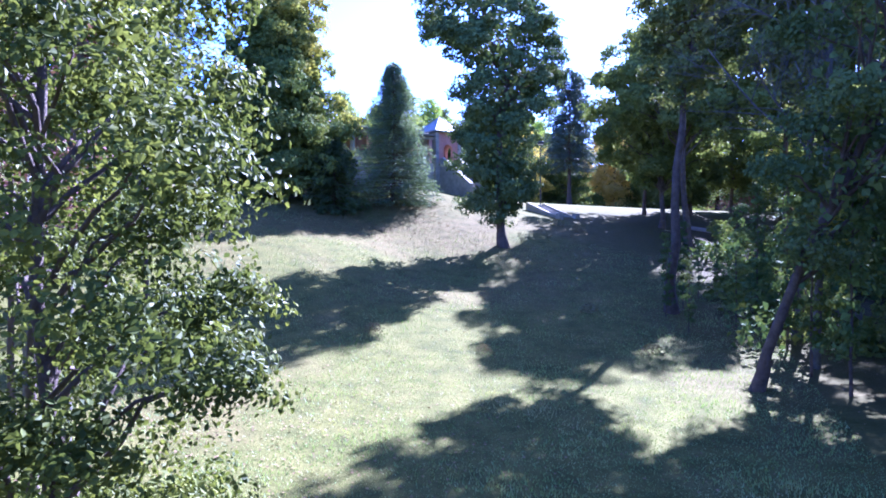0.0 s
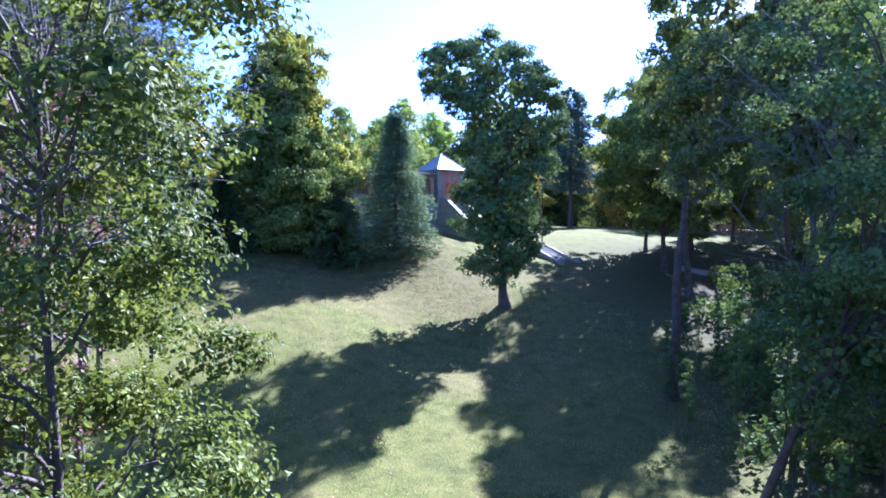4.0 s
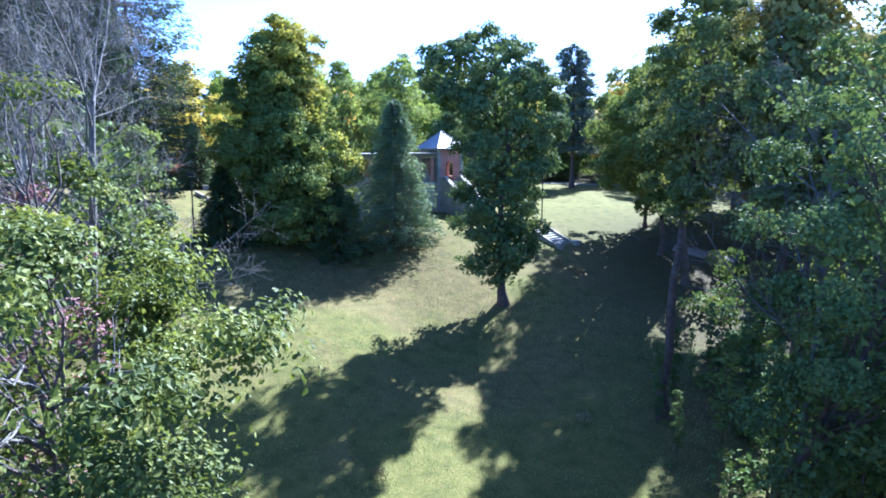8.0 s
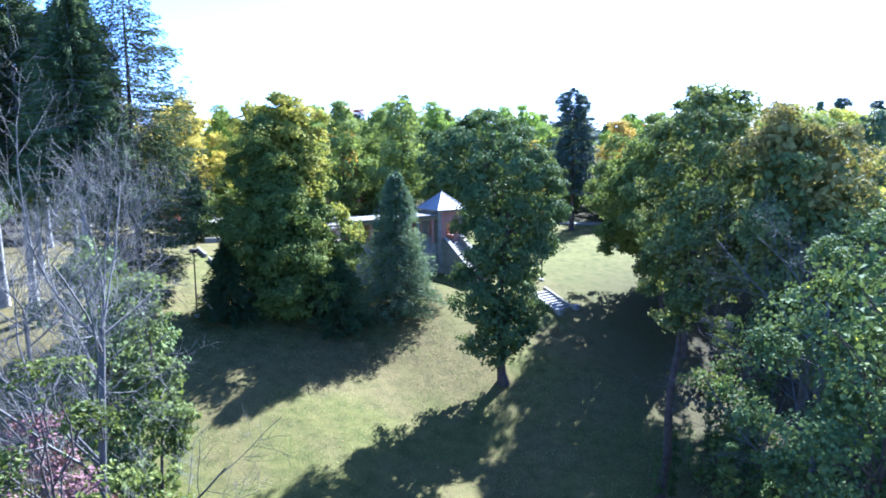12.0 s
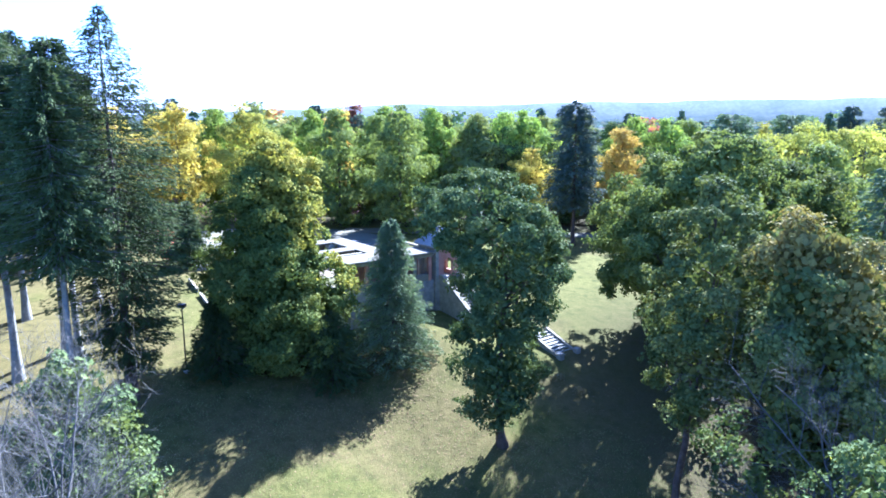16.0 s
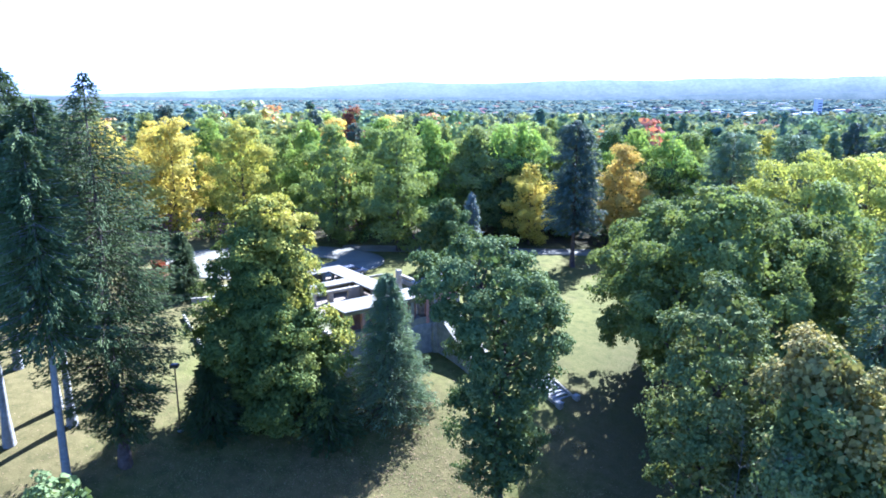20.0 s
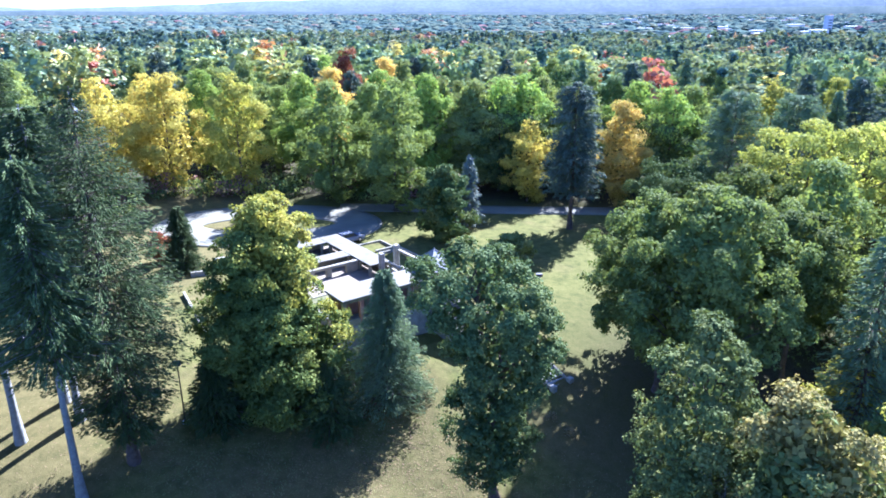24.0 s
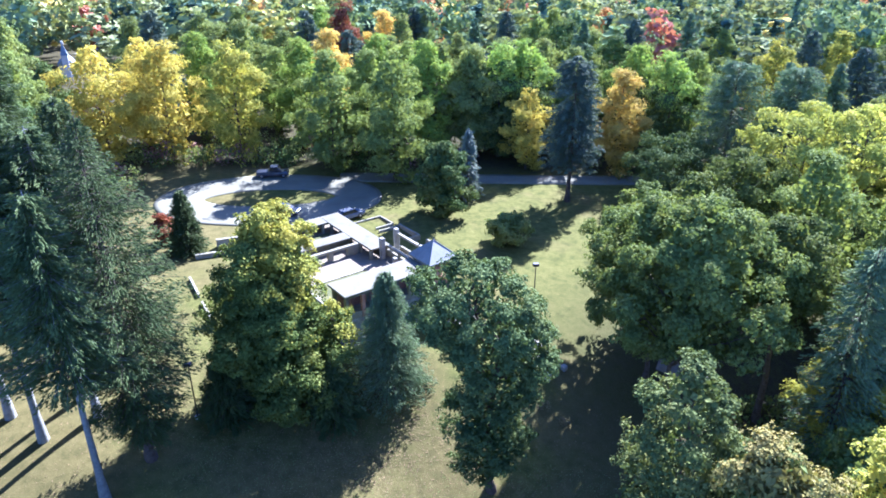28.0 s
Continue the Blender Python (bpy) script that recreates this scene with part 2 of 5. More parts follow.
def ground_mat():
    m, n, l, p = base_mat("mown_grass", 0.9, 0.02)
    p.inputs["Specular Tint"].default_value = (0.78, 0.86, 0.42, 1)
    pos = place_node(n)
    broad = noise_node(n, l, 0.11, 4, 0.6, pos)
    mid = noise_node(n, l, 0.9, 5, 0.65, pos)
    fine = noise_node(n, l, 9.0, 5, 0.75, pos)
    lush = ramp_node(n, l, mid, [(0.28, (0.062, 0.068, 0.019)), (0.5, (0.109, 0.110, 0.028)), (0.75, (0.149, 0.139, 0.039))])
    dry = ramp_node(n, l, mid, [(0.28, (0.083, 0.077, 0.027)), (0.5, (0.124, 0.106, 0.038)), (0.75, (0.160, 0.134, 0.050))])
    sep = n.new("ShaderNodeSeparateXYZ")
    l.new(pos, sep.inputs[0])
    bank = n.new("ShaderNodeMapRange")                      # the steep of the bank is thinner and drier
    l.new(sep.outputs["Y"], bank.inputs["Value"])
    bank.inputs["From Min"].default_value, bank.inputs["From Max"].default_value = 38.0, 78.0
    worn = ramp_node(n, l, bank.outputs[0], [(0.0, 0.0), (0.4, 0.16), (0.68, 0.16), (0.9, 0.0)])
    needles = n.new("ShaderNodeMapRange")                   # fallen needles under the old spruces
    l.new(sep.outputs["X"], needles.inputs["Value"])
    needles.inputs["From Min"].default_value, needles.inputs["From Max"].default_value = -25.0, -38.0
    needles.inputs["To Max"].default_value = 0.3
    both = n.new("ShaderNodeMath")
    l.new(worn, both.inputs[0])
    l.new(needles.outputs[0], both.inputs[1])
    sum_dry = n.new("ShaderNodeMath")
    l.new(both.outputs[0], sum_dry.inputs[0])
    l.new(broad, sum_dry.inputs[1])
    c = mix_node(n, l, ramp_node(n, l, sum_dry.outputs[0], [(0.52, 0.0), (0.72, 0.9)]), lush, dry)
    # bare, needle-strewn soil under the old spruces and the right-hand wood
    edges = []
    for axis, near, far in (("X", 9.0, 26.0), ("Y", 123.0, 131.0), ("X", -46.0, -56.0)):
        wood = n.new("ShaderNodeMapRange")
        l.new(sep.outputs[axis], wood.inputs["Value"])
        wood.inputs["From Min"].default_value, wood.inputs["From Max"].default_value = near, far
        edges.append(wood.outputs[0])
    # the back lawn between the right-hand wood and the drive stays grass
    lawn = n.new("ShaderNodeMapRange")
    l.new(sep.outputs["Y"], lawn.inputs["Value"])
    lawn.inputs["From Min"].default_value, lawn.inputs["From Max"].default_value = 92.0, 76.0
    near_wood = n.new("ShaderNodeMath")
    near_wood.operation = "MULTIPLY"
    l.new(edges[0], near_wood.inputs[0])
    l.new(lawn.outputs[0], near_wood.inputs[1])
    mask = near_wood.outputs[0]
    for other in edges[1:]:
        top = n.new("ShaderNodeMath")
        top.operation = "MAXIMUM"
        l.new(mask, top.inputs[0])
        l.new(other, top.inputs[1])
        mask = top.outputs[0]
    warp = n.new("ShaderNodeMath")
    warp.operation = "MULTIPLY"
    l.new(mask, warp.inputs[0])
    l.new(ramp_node(n, l, mid, [(0.3, 0.45), (0.55, 1.0)]), warp.inputs[1])
    litter = ramp_node(n, l, fine, [(0.3, (0.03, 0.028, 0.016)), (0.7, (0.075, 0.066, 0.036))])
    c = mix_node(n, l, warp.outputs[0], c, litter)
    g = ramp_node(n, l, fine, [(0.25, 0.62), (0.75, 1.22)])
    l.new(mix_node(n, l, 1.0, c, g, "MULTIPLY"), p.inputs["Base Color"])
    bump_node(n, l, fine, 0.8, 0.06, p)
    return m


GRASS = ground_mat()
BLADE = leaf_mat("grass_blades", [(0.1, (0.07, 0.10, 0.03)), (0.5, (0.12, 0.16, 0.05)), (0.85, (0.24, 0.22, 0.10))], 0.4, 0.6, 0.2)


# ---------------------------------------------------------------- terrain
def hump(x, y, cx, cy, r):
    return np.exp(-((x - cx) ** 2 + (y - cy) ** 2) / (2 * r * r))


def step01(a, b, v):
    t = np.clip((v - a) / (b - a), 0, 1)
    return t * t * (3 - 2 * t)


def ground_z(x, y):
    """Height of the lawn: a bank that climbs to a plateau, then sinks into a wooded valley with hills beyond."""
    x, y = np.asarray(x, float), np.asarray(y, float)
    xc = 45 * np.tanh(x / 45)
    s = 1 / (1 + np.exp(-np.clip((y - 54 - 0.5 * xc) / 12, -30, 30)))
    z = 3.05 + 13.45 * s + 0.031 * xc - 0.064 * s * xc
    z = z + 1.1 * hump(x, y, -1.5, 72, 4.5) - 1.0 * hump(x, y, -7, 58.5, 4) - 0.9 * hump(x, y, 1.3, 50.5, 4.5) + 0.8 * hump(x, y, -30, 57, 8) - 0.45 * hump(x, y, -21.5, 61, 4)
    far = np.hypot(x, y - 60)
    z = z - 24 * step01(85, 600, far)
    return z


def gz(x, y):
    return float(ground_z(x, y))


def quick_mesh(name, verts, faces, mats, index=None, smooth=False):
    """A mesh from arrays: faces is (n, 3) or (n, 4)."""
    me = bpy.data.meshes.new(name)
    verts, faces = np.asarray(verts, np.float32), np.asarray(faces, np.int32)
    k = faces.shape[1]
    me.vertices.add(len(verts))
    me.vertices.foreach_set("co", verts.ravel())
    me.loops.add(faces.size)
    me.loops.foreach_set("vertex_index", faces.ravel())
    me.polygons.add(len(faces))
    me.polygons.foreach_set("loop_start", np.arange(0, faces.size, k, dtype=np.int32))
    me.polygons.foreach_set("loop_total", np.full(len(faces), k, np.int32))
    for m in mats:
        me.materials.append(m)
    if index is not None:
        me.polygons.foreach_set("material_index", np.asarray(index, np.int32))
    me.polygons.foreach_set("use_smooth", np.full(len(faces), smooth))
    me.update(calc_edges=True)
    return me


def steps_out(near, step, far, grow):
    out, at = [], near
    while at < far:
        out.append(at)
        at += step
        step *= grow
    return out + [far]


gx = steps_out(0, 0.9, 60, 1.0)[:-1] + steps_out(60, 1.6, 4700, 1.11)
gx = np.array([-v for v in gx[:0:-1]] + gx)
gy = np.array([-v for v in steps_out(20, 2, 1500, 1.2)][::-1] + list(np.arange(-19, 140, 0.9)) + steps_out(140, 2, 4800, 1.07))
XX, YY = np.meshgrid(gx, gy)
VV = np.stack([XX, YY, ground_z(XX, YY)], -1).reshape(-1, 3)
nx = len(gx)
ii = (np.arange(len(gy) - 1)[:, None] * nx + np.arange(nx - 1)[None]).ravel()
ground = new("ground", quick_mesh("ground", VV, np.stack([ii, ii + 1, ii + nx + 1, ii + nx], 1), [GRASS], smooth=True))
tagged(ground, "mown autumn lawn on a bank with dry patches", "ground", kind="structure")


# ---------------------------------------------------------------- small mesh helpers
def part(name, bm, mat, parent=None, label="", smooth=False):
    me = bpy.data.meshes.new(name)
    bm.to_mesh(me)
    bm.free()
    me.materials.append(mat)
    if smooth:
        me.polygons.foreach_set("use_smooth", np.full(len(me.polygons), True))
    ob = new(name, me)
    ob.parent = parent
    if label:
        ob["label"] = label
    return ob


def empty(name, m, label, category, group="", kind=""):
    ob = new(name)
    ob.empty_display_size = 0.3
    ob.matrix_world = m
    return tagged(ob, label, category, group, kind)


def box(bm, x0, x1, y0, y1, z0, z1, bevel=0.0):
    r = bmesh.ops.create_cube(bm, size=1, matrix=Matrix.LocRotScale(((x0 + x1) / 2, (y0 + y1) / 2, (z0 + z1) / 2), None, (x1 - x0, y1 - y0, z1 - z0)))
    if bevel:
        es = list({e for v in r["verts"] for e in v.link_edges})
        bmesh.ops.bevel(bm, geom=es, offset=bevel, segments=1, affect="EDGES")
    return bm


def solid(*dims, bevel=0.02):
    return box(bmesh.new(), *dims, bevel=bevel)


def rod(bm, p0, p1, r0, r1, sides=10):
    d = Vector(p1) - Vector(p0)
    m = Matrix.Translation((Vector(p0) + Vector(p1)) / 2) @ d.to_track_quat("Z", "Y").to_matrix().to_4x4()
    bmesh.ops.create_cone(bm, cap_ends=True, segments=sides, radius1=r0, radius2=r1, depth=d.length, matrix=m)
    return bm


# ---------------------------------------------------------------- trees
class Wood:
    """Collects tapered limbs as tubes."""

    def __init__(self, sides=6):
        self.v, self.f, self.n, self.sides = [], [], 0, sides

    def limb(self, pts, r0, r1, sides=0):
        k = sides or self.sides
        pts = np.asarray(pts, float)
        m = len(pts)
        d = np.gradient(pts, axis=0)
        d /= np.linalg.norm(d, axis=1)[:, None] + 1e-9
        a = np.cross(d, (0.31, 0.87, 0.12) if abs(d[0][1]) < 0.8 else (1, 0, 0))
        a /= np.linalg.norm(a, axis=1)[:, None] + 1e-9
        b = np.cross(d, a)
        w = np.arange(k) * 2 * np.pi / k
        r = np.linspace(0, 1, m)[:, None, None] ** 0.8 * (r1 - r0) + r0
        ring = pts[:, None] + r * (np.cos(w)[None, :, None] * a[:, None] + np.sin(w)[None, :, None] * b[:, None])
        self.v.append(ring.reshape(-1, 3))
        i = np.arange(m - 1)[:, None] * k + np.arange(k)[None]
        j = np.arange(m - 1)[:, None] * k + (np.arange(k)[None] + 1) % k
        self.f.append(np.stack([i, j, j + k, i + k], -1).reshape(-1, 4) + self.n)
        self.n += m * k

    def mesh(self, name, mat):
        return quick_mesh(name, np.concatenate(self.v), np.concatenate(self.f), [mat], smooth=True)


def bend(a, b, r, sag=0.1, m=6):
    """A limb's wandering line from a to b."""
    a, b = np.asarray(a, float), np.asarray(b, float)
    t = np.linspace(0, 1, m)[:, None]
    L = np.linalg.norm(b - a)
    p = a + (b - a) * t
    p[:, 2] += (np.sin(t[:, 0] * np.pi)) * L * sag
    p[1:-1] += r.normal(0, L * 0.03, (m - 2, 3))
    return p


def unit(v):
    return v / (np.linalg.norm(v, axis=-1, keepdims=True) + 1e-9)


def leaf_quads(c, size, r, up=0.5, slim=0.95, lobed=False, face=None, wob=0.24):
    """Leaf blades at the places c: folded rhombs, or lobed blades of two halves."""
    n = len(c)
    nor = unit(r.normal(0, 1, (n, 3)) + (0, 0, up)) if face is None else unit(r.normal(0, wob, (n, 3)) + face + (0, 0, up * 0.4))
    d = unit(np.cross(nor, r.normal(0, 1, (n, 3))))
    e = np.cross(nor, d)
    s = (size * r.uniform(0.6, 1.35, n))[:, None]
    if not lobed:
        v = np.stack([c - d * s * 0.5, c + e * s * slim * 0.5 + nor * s * 0.12, c + d * s * 0.5, c - e * s * slim * 0.5 + nor * s * 0.12], 1)
        return v.reshape(-1, 3), np.arange(4 * n).reshape(n, 4)
    w = s * 0.66
    v = np.stack([c - d * s * 0.5, c - d * s * 0.1 + e * w * 0.42 + nor * s * 0.10, c + d * s * 0.22 + e * w * 0.5 + nor * s * 0.08, c + d * s * 0.55 - nor * s * 0.08,
                  c + d * s * 0.22 - e * w * 0.5 + nor * s * 0.08, c - d * s * 0.1 - e * w * 0.42 + nor * s * 0.10], 1)
    k = np.arange(n)[:, None] * 6
    return v.reshape(-1, 3), np.concatenate([k + (0, 1, 2, 3), k + (0, 3, 4, 5)])


def lumps(d, r, octaves=((1.7, 0.26), (3.7, 0.16))):
    out = np.ones(len(d))
    for f, a in octaves:
        w = r.normal(0, f, (3, 4))
        ph = r.uniform(0, 6.28, 4)
        out += a * np.sin(d @ w + ph).sum(1) / 2
    return out


def crown_points(prof, clumps, per, ball, r, hollow=0.55):
    """Leaf clumps inside a crown whose outline is prof (rows of height, radius, shift x, shift y): clump centres, leaf places and the way each leaf faces.
    The clumps gather on boughs that keep apart from one another, so that light and shade fall between them."""
    P = np.array(prof, float)
    zz = np.linspace(P[0, 0], P[-1, 0], 80)
    R = np.interp(zz, P[:, 0], P[:, 1])
    w = np.maximum(R, 0.05) ** 1.4
    boughs, wide = max(9, clumps // 6), ball * 1.3

    def spots(n):
        z = np.clip(r.choice(zz, n, p=w / w.sum()) + r.uniform(-0.5, 0.5, n) * (zz[1] - zz[0]), P[0, 0] + ball * 0.5, P[-1, 0] - ball * 0.9)
        th = r.uniform(0, 2 * np.pi, n)
        out = np.interp(z, P[:, 0], P[:, 1])
        rad = np.maximum(out - wide * 1.15, out * 0.35) * (hollow + (1 - hollow) * r.uniform(0, 1, n) ** 0.35)
        rad *= np.clip(lumps(np.stack([np.cos(th), np.sin(th), z / max(P[:, 1].max(), 1)], 1), np.random.default_rng(clumps)), 0.62, 1.25)
        return np.stack([np.interp(z, P[:, 0], P[:, 2]) + rad * np.cos(th), np.interp(z, P[:, 0], P[:, 3]) + rad * np.sin(th), z], 1)

    tries = spots(boughs * 7)
    far, keep = np.full(len(tries), 1e9), []
    for k in range(boughs):
        j = int(np.argmax(far)) if keep else 0
        keep.append(j)
        far = np.minimum(far, np.linalg.norm((tries - tries[j]) * (1, 1, 1.25), axis=1))
    b = tries[keep]
    of = r.integers(0, boughs, clumps)
    mid = np.stack([np.interp(b[:, 2], P[:, 0], P[:, 2]), np.interp(b[:, 2], P[:, 0], P[:, 3]), np.full(boughs, P[:, 0].mean())], 1)
    lift = (b - mid) / (1, 1, 0.9 * (P[-1, 0] - P[0, 0]) / max(P[:, 1].max(), 0.5))
    out = unit(lift + 1e-6)[of]
    c = b[of] + unit(r.normal(0, 1, (clumps, 3)) * (1, 1, 0.6) + 0.45 * out + (0, 0, 0.25)) * (wide * r.uniform(0.1, 0.85, clumps))[:, None] * (1, 1, 0.62)
    c[:, 2] = np.clip(c[:, 2], P[0, 0] + ball * 0.3, P[-1, 0] - ball * 1.1)
    away = out
    # every clump carries a handful of tufts, every tuft a ball of leaves
    tufts = 7
    k = np.repeat(np.arange(clumps), tufts)
    g = unit(r.normal(0, 1, (clumps * tufts, 3)) + 0.8 * away[k] + (0, 0, 0.35))
    size = ball * r.uniform(0.7, 1.4, clumps)
    tc = c[k] + g * (size[k] * r.uniform(0.55, 1.1, len(k)))[:, None] * (1, 1, 0.75)
    q = np.repeat(np.arange(len(tc)), max(1, round(per / tufts)))
    e = unit(r.normal(0, 1, (len(q), 3)) + 0.55 * away[k][q] + (0, 0, 0.35))
    reach = (size[k][q] * 0.44 * r.uniform(0.5, 1.1, len(q)))[:, None]
    return c, tc[q] + e * reach * (1, 1, 0.7), unit(0.8 * e + 0.35 * g[q] + 0.25 * away[k][q])


def inner_points(prof, n, r, share=0.72):
    """Places deep inside the crown."""
    P = np.array(prof, float)
    z = r.uniform(P[0, 0] + 0.04 * (P[-1, 0] - P[0, 0]), P[-1, 0] - 0.08 * (P[-1, 0] - P[0, 0]), n)
    th = r.uniform(0, 2 * np.pi, n)
    rad = np.interp(z, P[:, 0], P[:, 1]) * share * np.sqrt(r.uniform(0, 1, n))
    return np.stack([np.interp(z, P[:, 0], P[:, 2]) + rad * np.cos(th), np.interp(z, P[:, 0], P[:, 3]) + rad * np.sin(th), z], 1)


def broadleaf(prof, clumps, per, spread, size, mat, seed, trunk_r=0.3, lean=(0, 0), bark=None, limbs=26, lobed=False, hollow=0.55, sink=0.5, up=0.5, fork=0.35, fill=900, core=0.6, turned_lit=None, toward=(0.7, 0.0, 0.5), start=0.3):
    """Meshes of trunk with limbs, and crown, for a broad-leaved tree standing at the origin."""
    r = np.random.default_rng(seed)
    c, pts, face = crown_points(prof, clumps, per, spread, r, hollow)
    v, f = leaf_quads(pts, size, r, up, lobed=lobed, face=face, wob=0.24 if lobed else 0.42)
    iv, jf = leaf_quads(inner_points(prof, int(fill * (1.0 if lobed else 2.4)), r, core), size * (1.0 if lobed else 2.2), r, 0.3, 0.95, lobed)
    f = np.concatenate([f, jf + len(v)])
    v = np.concatenate([v, iv])
    P = np.array(prof, float)
    if turned_lit:
        # ragged patches outermost on the sunny side: yellowed leaves, and sunlight put into colour
        q = v[f[:, 0]]
        mid, half = P[:, 0].mean(), (P[-1, 0] - P[0, 0]) / 2
        s = ((q - (P[:, 2].mean(), P[:, 3].mean(), mid)) / (P[:, 1].max(), P[:, 1].max(), half)) @ np.array(toward)
        s = s + 0.16 * np.sin(q[:, 0] * 1.3 + 2 * np.sin(q[:, 2] * 0.9)) + 0.14 * np.sin(q[:, 2] * 1.9 + q[:, 1]) + r.normal(0, 0.11, len(q))
        crown = quick_mesh("crown", v, f, [mat, turned_lit], (s > start).astype(int))
    else:
        crown = quick_mesh("crown", v, f, [mat])
    wood = Wood(8)
    top = P[-1, 0] * 0.93
    zt = np.linspace(-sink, top, 12)
    mx = np.interp(zt, [0] + list(P[:, 0]), [0] + list(P[:, 2])) + lean[0] * np.sin(np.clip(zt / top, 0, 1) * np.pi)
    my = np.interp(zt, [0] + list(P[:, 0]), [0] + list(P[:, 3])) + lean[1] * np.sin(np.clip(zt / top, 0, 1) * np.pi)
    stem = np.stack([mx, my, zt], 1)
    stem[1:, :2] += r.normal(0, trunk_r * 0.25, (11, 2))
    wood.limb(stem, trunk_r, trunk_r * 0.12)
    wood.limb(stem[:2] + [[0, 0, 0], [0, 0, -0.3]], trunk_r * 1.5, trunk_r * 0.9)
    pick = r.permutation(len(c))[:limbs]
    for q in c[pick]:
        z0 = max(P[0, 0] * 0.8, min(q[2] - np.hypot(q[0], q[1]) * 0.7, top * 0.85))
        z0 = max(z0, fork * P[0, 0])
        a = [np.interp(z0, zt, stem[:, 0]), np.interp(z0, zt, stem[:, 1]), z0]
        k = max(0.25, 1 - z0 / top)
        wood.limb(bend(a, q, r), trunk_r * 0.45 * k + 0.02, 0.015, 5)
    return wood.mesh("trunk", bark or BARK), crown


def conifer(h, low, radius, mat, seed, whorls=34, per=7, sprays=26, size=0.5, droop=0.25, trunk_r=0.3, power=0.8, bark=None, gap=0.0, thin_top=0.0, tip=0.12, belly=9.0, outline=None):
    """Meshes of trunk and needled crown for a spruce: whorls of drooping boughs."""
    r = np.random.default_rng(seed)
    wood = Wood(8)
    zs = np.linspace(-0.5, h, 10)
    stem = np.stack([r.normal(0, 0.03, 10), r.normal(0, 0.03, 10), zs], 1)
    wood.limb(stem, trunk_r, 0.03)
    wood.limb(stem[:2], trunk_r * 1.45, trunk_r * 0.85)
    cs, dirs = [], []
    for k in range(whorls):
        t = (k + r.uniform(-0.3, 0.3)) / whorls
        z = low + (h - low) * np.clip(t, 0, 1) ** 0.92
        q = 1 - (z - low) / (h - low)
        L0 = radius * (q ** power * (1 - tip) + tip * (q > 0.02)) * ((0.72 if belly > 5 else 0.5) + (0.28 if belly > 5 else 0.5) * min(1, (1 - q) * belly + 0.35 * (belly > 5)))
        if outline:
            L0 = np.interp(z, [a for a, w in outline], [w for a, w in outline])
        for j in range(per):
            if r.random() < gap:
                continue
            th = r.uniform(0, 2 * np.pi)
            L = L0 * r.uniform(0.65, 1.15)
            tt = np.linspace(0, 1, 5)
            p = np.stack([np.cos(th) * L * tt, np.sin(th) * L * tt, z - droop * L * tt + 0.35 * droop * L * tt ** 3 + 0.12 * L * tt * (q < 0.4)], 1)
            wood.limb(p, 0.045 * (0.4 + q), 0.008, 3)
            n = max(4, int(sprays * (0.35 + 0.65 * L / radius) * (1 - thin_top * np.clip((0.5 - q) / 0.4, 0, 1))))
            u = r.uniform(0.12, 1.0, n) ** 0.75
            c = np.stack([np.interp(u, tt, p[:, i]) for i in range(3)], 1)
            side = r.normal(0, 0.16, n) * L * (1.15 - u)
            c[:, 0] += -np.sin(th) * side
            c[:, 1] += np.cos(th) * side
            c[:, 2] += r.uniform(-0.5, 0.14, n)
            cs.append(c)
            dirs.append(np.stack([np.cos(th) - np.sin(th) * side * 0.7, np.sin(th) + np.cos(th) * side * 0.7, np.full(n, -0.35) + r.normal(0, 0.25, n)], 1))
    c, d = np.concatenate(cs), unit(np.concatenate(dirs))
    n = len(c)
    e = unit(np.cross(d, unit(r.normal(0, 0.5, (n, 3)) + (0, 0, 1))))
    s = (size * r.uniform(0.55, 1.3, n))[:, None]
    dz = np.array([0, 0, 1.0]) * s * 0.14
    v = np.stack([c - d * s * 0.4, c + e * s * 0.17 - dz, c + d * s * 0.6, c - e * s * 0.17 - dz], 1).reshape(-1, 3)
    return wood.mesh("trunk", bark or BARK), quick_mesh("crown", v, np.arange(4 * n).reshape(n, 4), [mat])


def bare_tree(h, seed, trunk_r, mat, spread=0.56, levels=4, lean=(0, 0)):
    r = np.random.default_rng(seed)
    wood, fine = Wood(6), Wood(3)

    def grow(a, d, L, rad, level):
        m = 6 if level < 2 else 4 if level == 2 else 2
        p = [np.array(a, float)]
        for i in range(m):
            d = unit(d + r.normal(0, 0.02 if level == 0 else 0.10, 3) + (0, 0, 0.05))
            p.append(p[-1] + d * L / m)
        (wood if level < 2 else fine).limb(p, rad, rad * 0.45, 7 if level == 0 else 4 if level < 3 else 3)
        if level >= levels:
            return
        for i in range((15, 9, 7, 4)[min(level, 3)]):
            at = r.uniform(0.42 if level == 0 else 0.15, 1.0)
            k = min(int(at * m), m - 1)
            q = p[k] + (p[k + 1] - p[k]) * (at * m - k)
            side = unit(np.cross(d, r.normal(0, 1, 3)))
            grow(q, unit(d * (1 - spread) + side * spread + (0, 0, 0.04)), L * r.uniform(0.22, 0.36) * (1.25 - 0.4 * at) * (1.15 if level == 0 else 1.45), max(rad * 0.38 * (1.2 - at * 0.6), 0.0055), level + 1)

    grow((0, 0, -0.5), np.array([lean[0], lean[1], 1.0]), h * 0.82, trunk_r, 0)
    return [wood.mesh("trunk", mat), fine.mesh("brushwood", mat)]


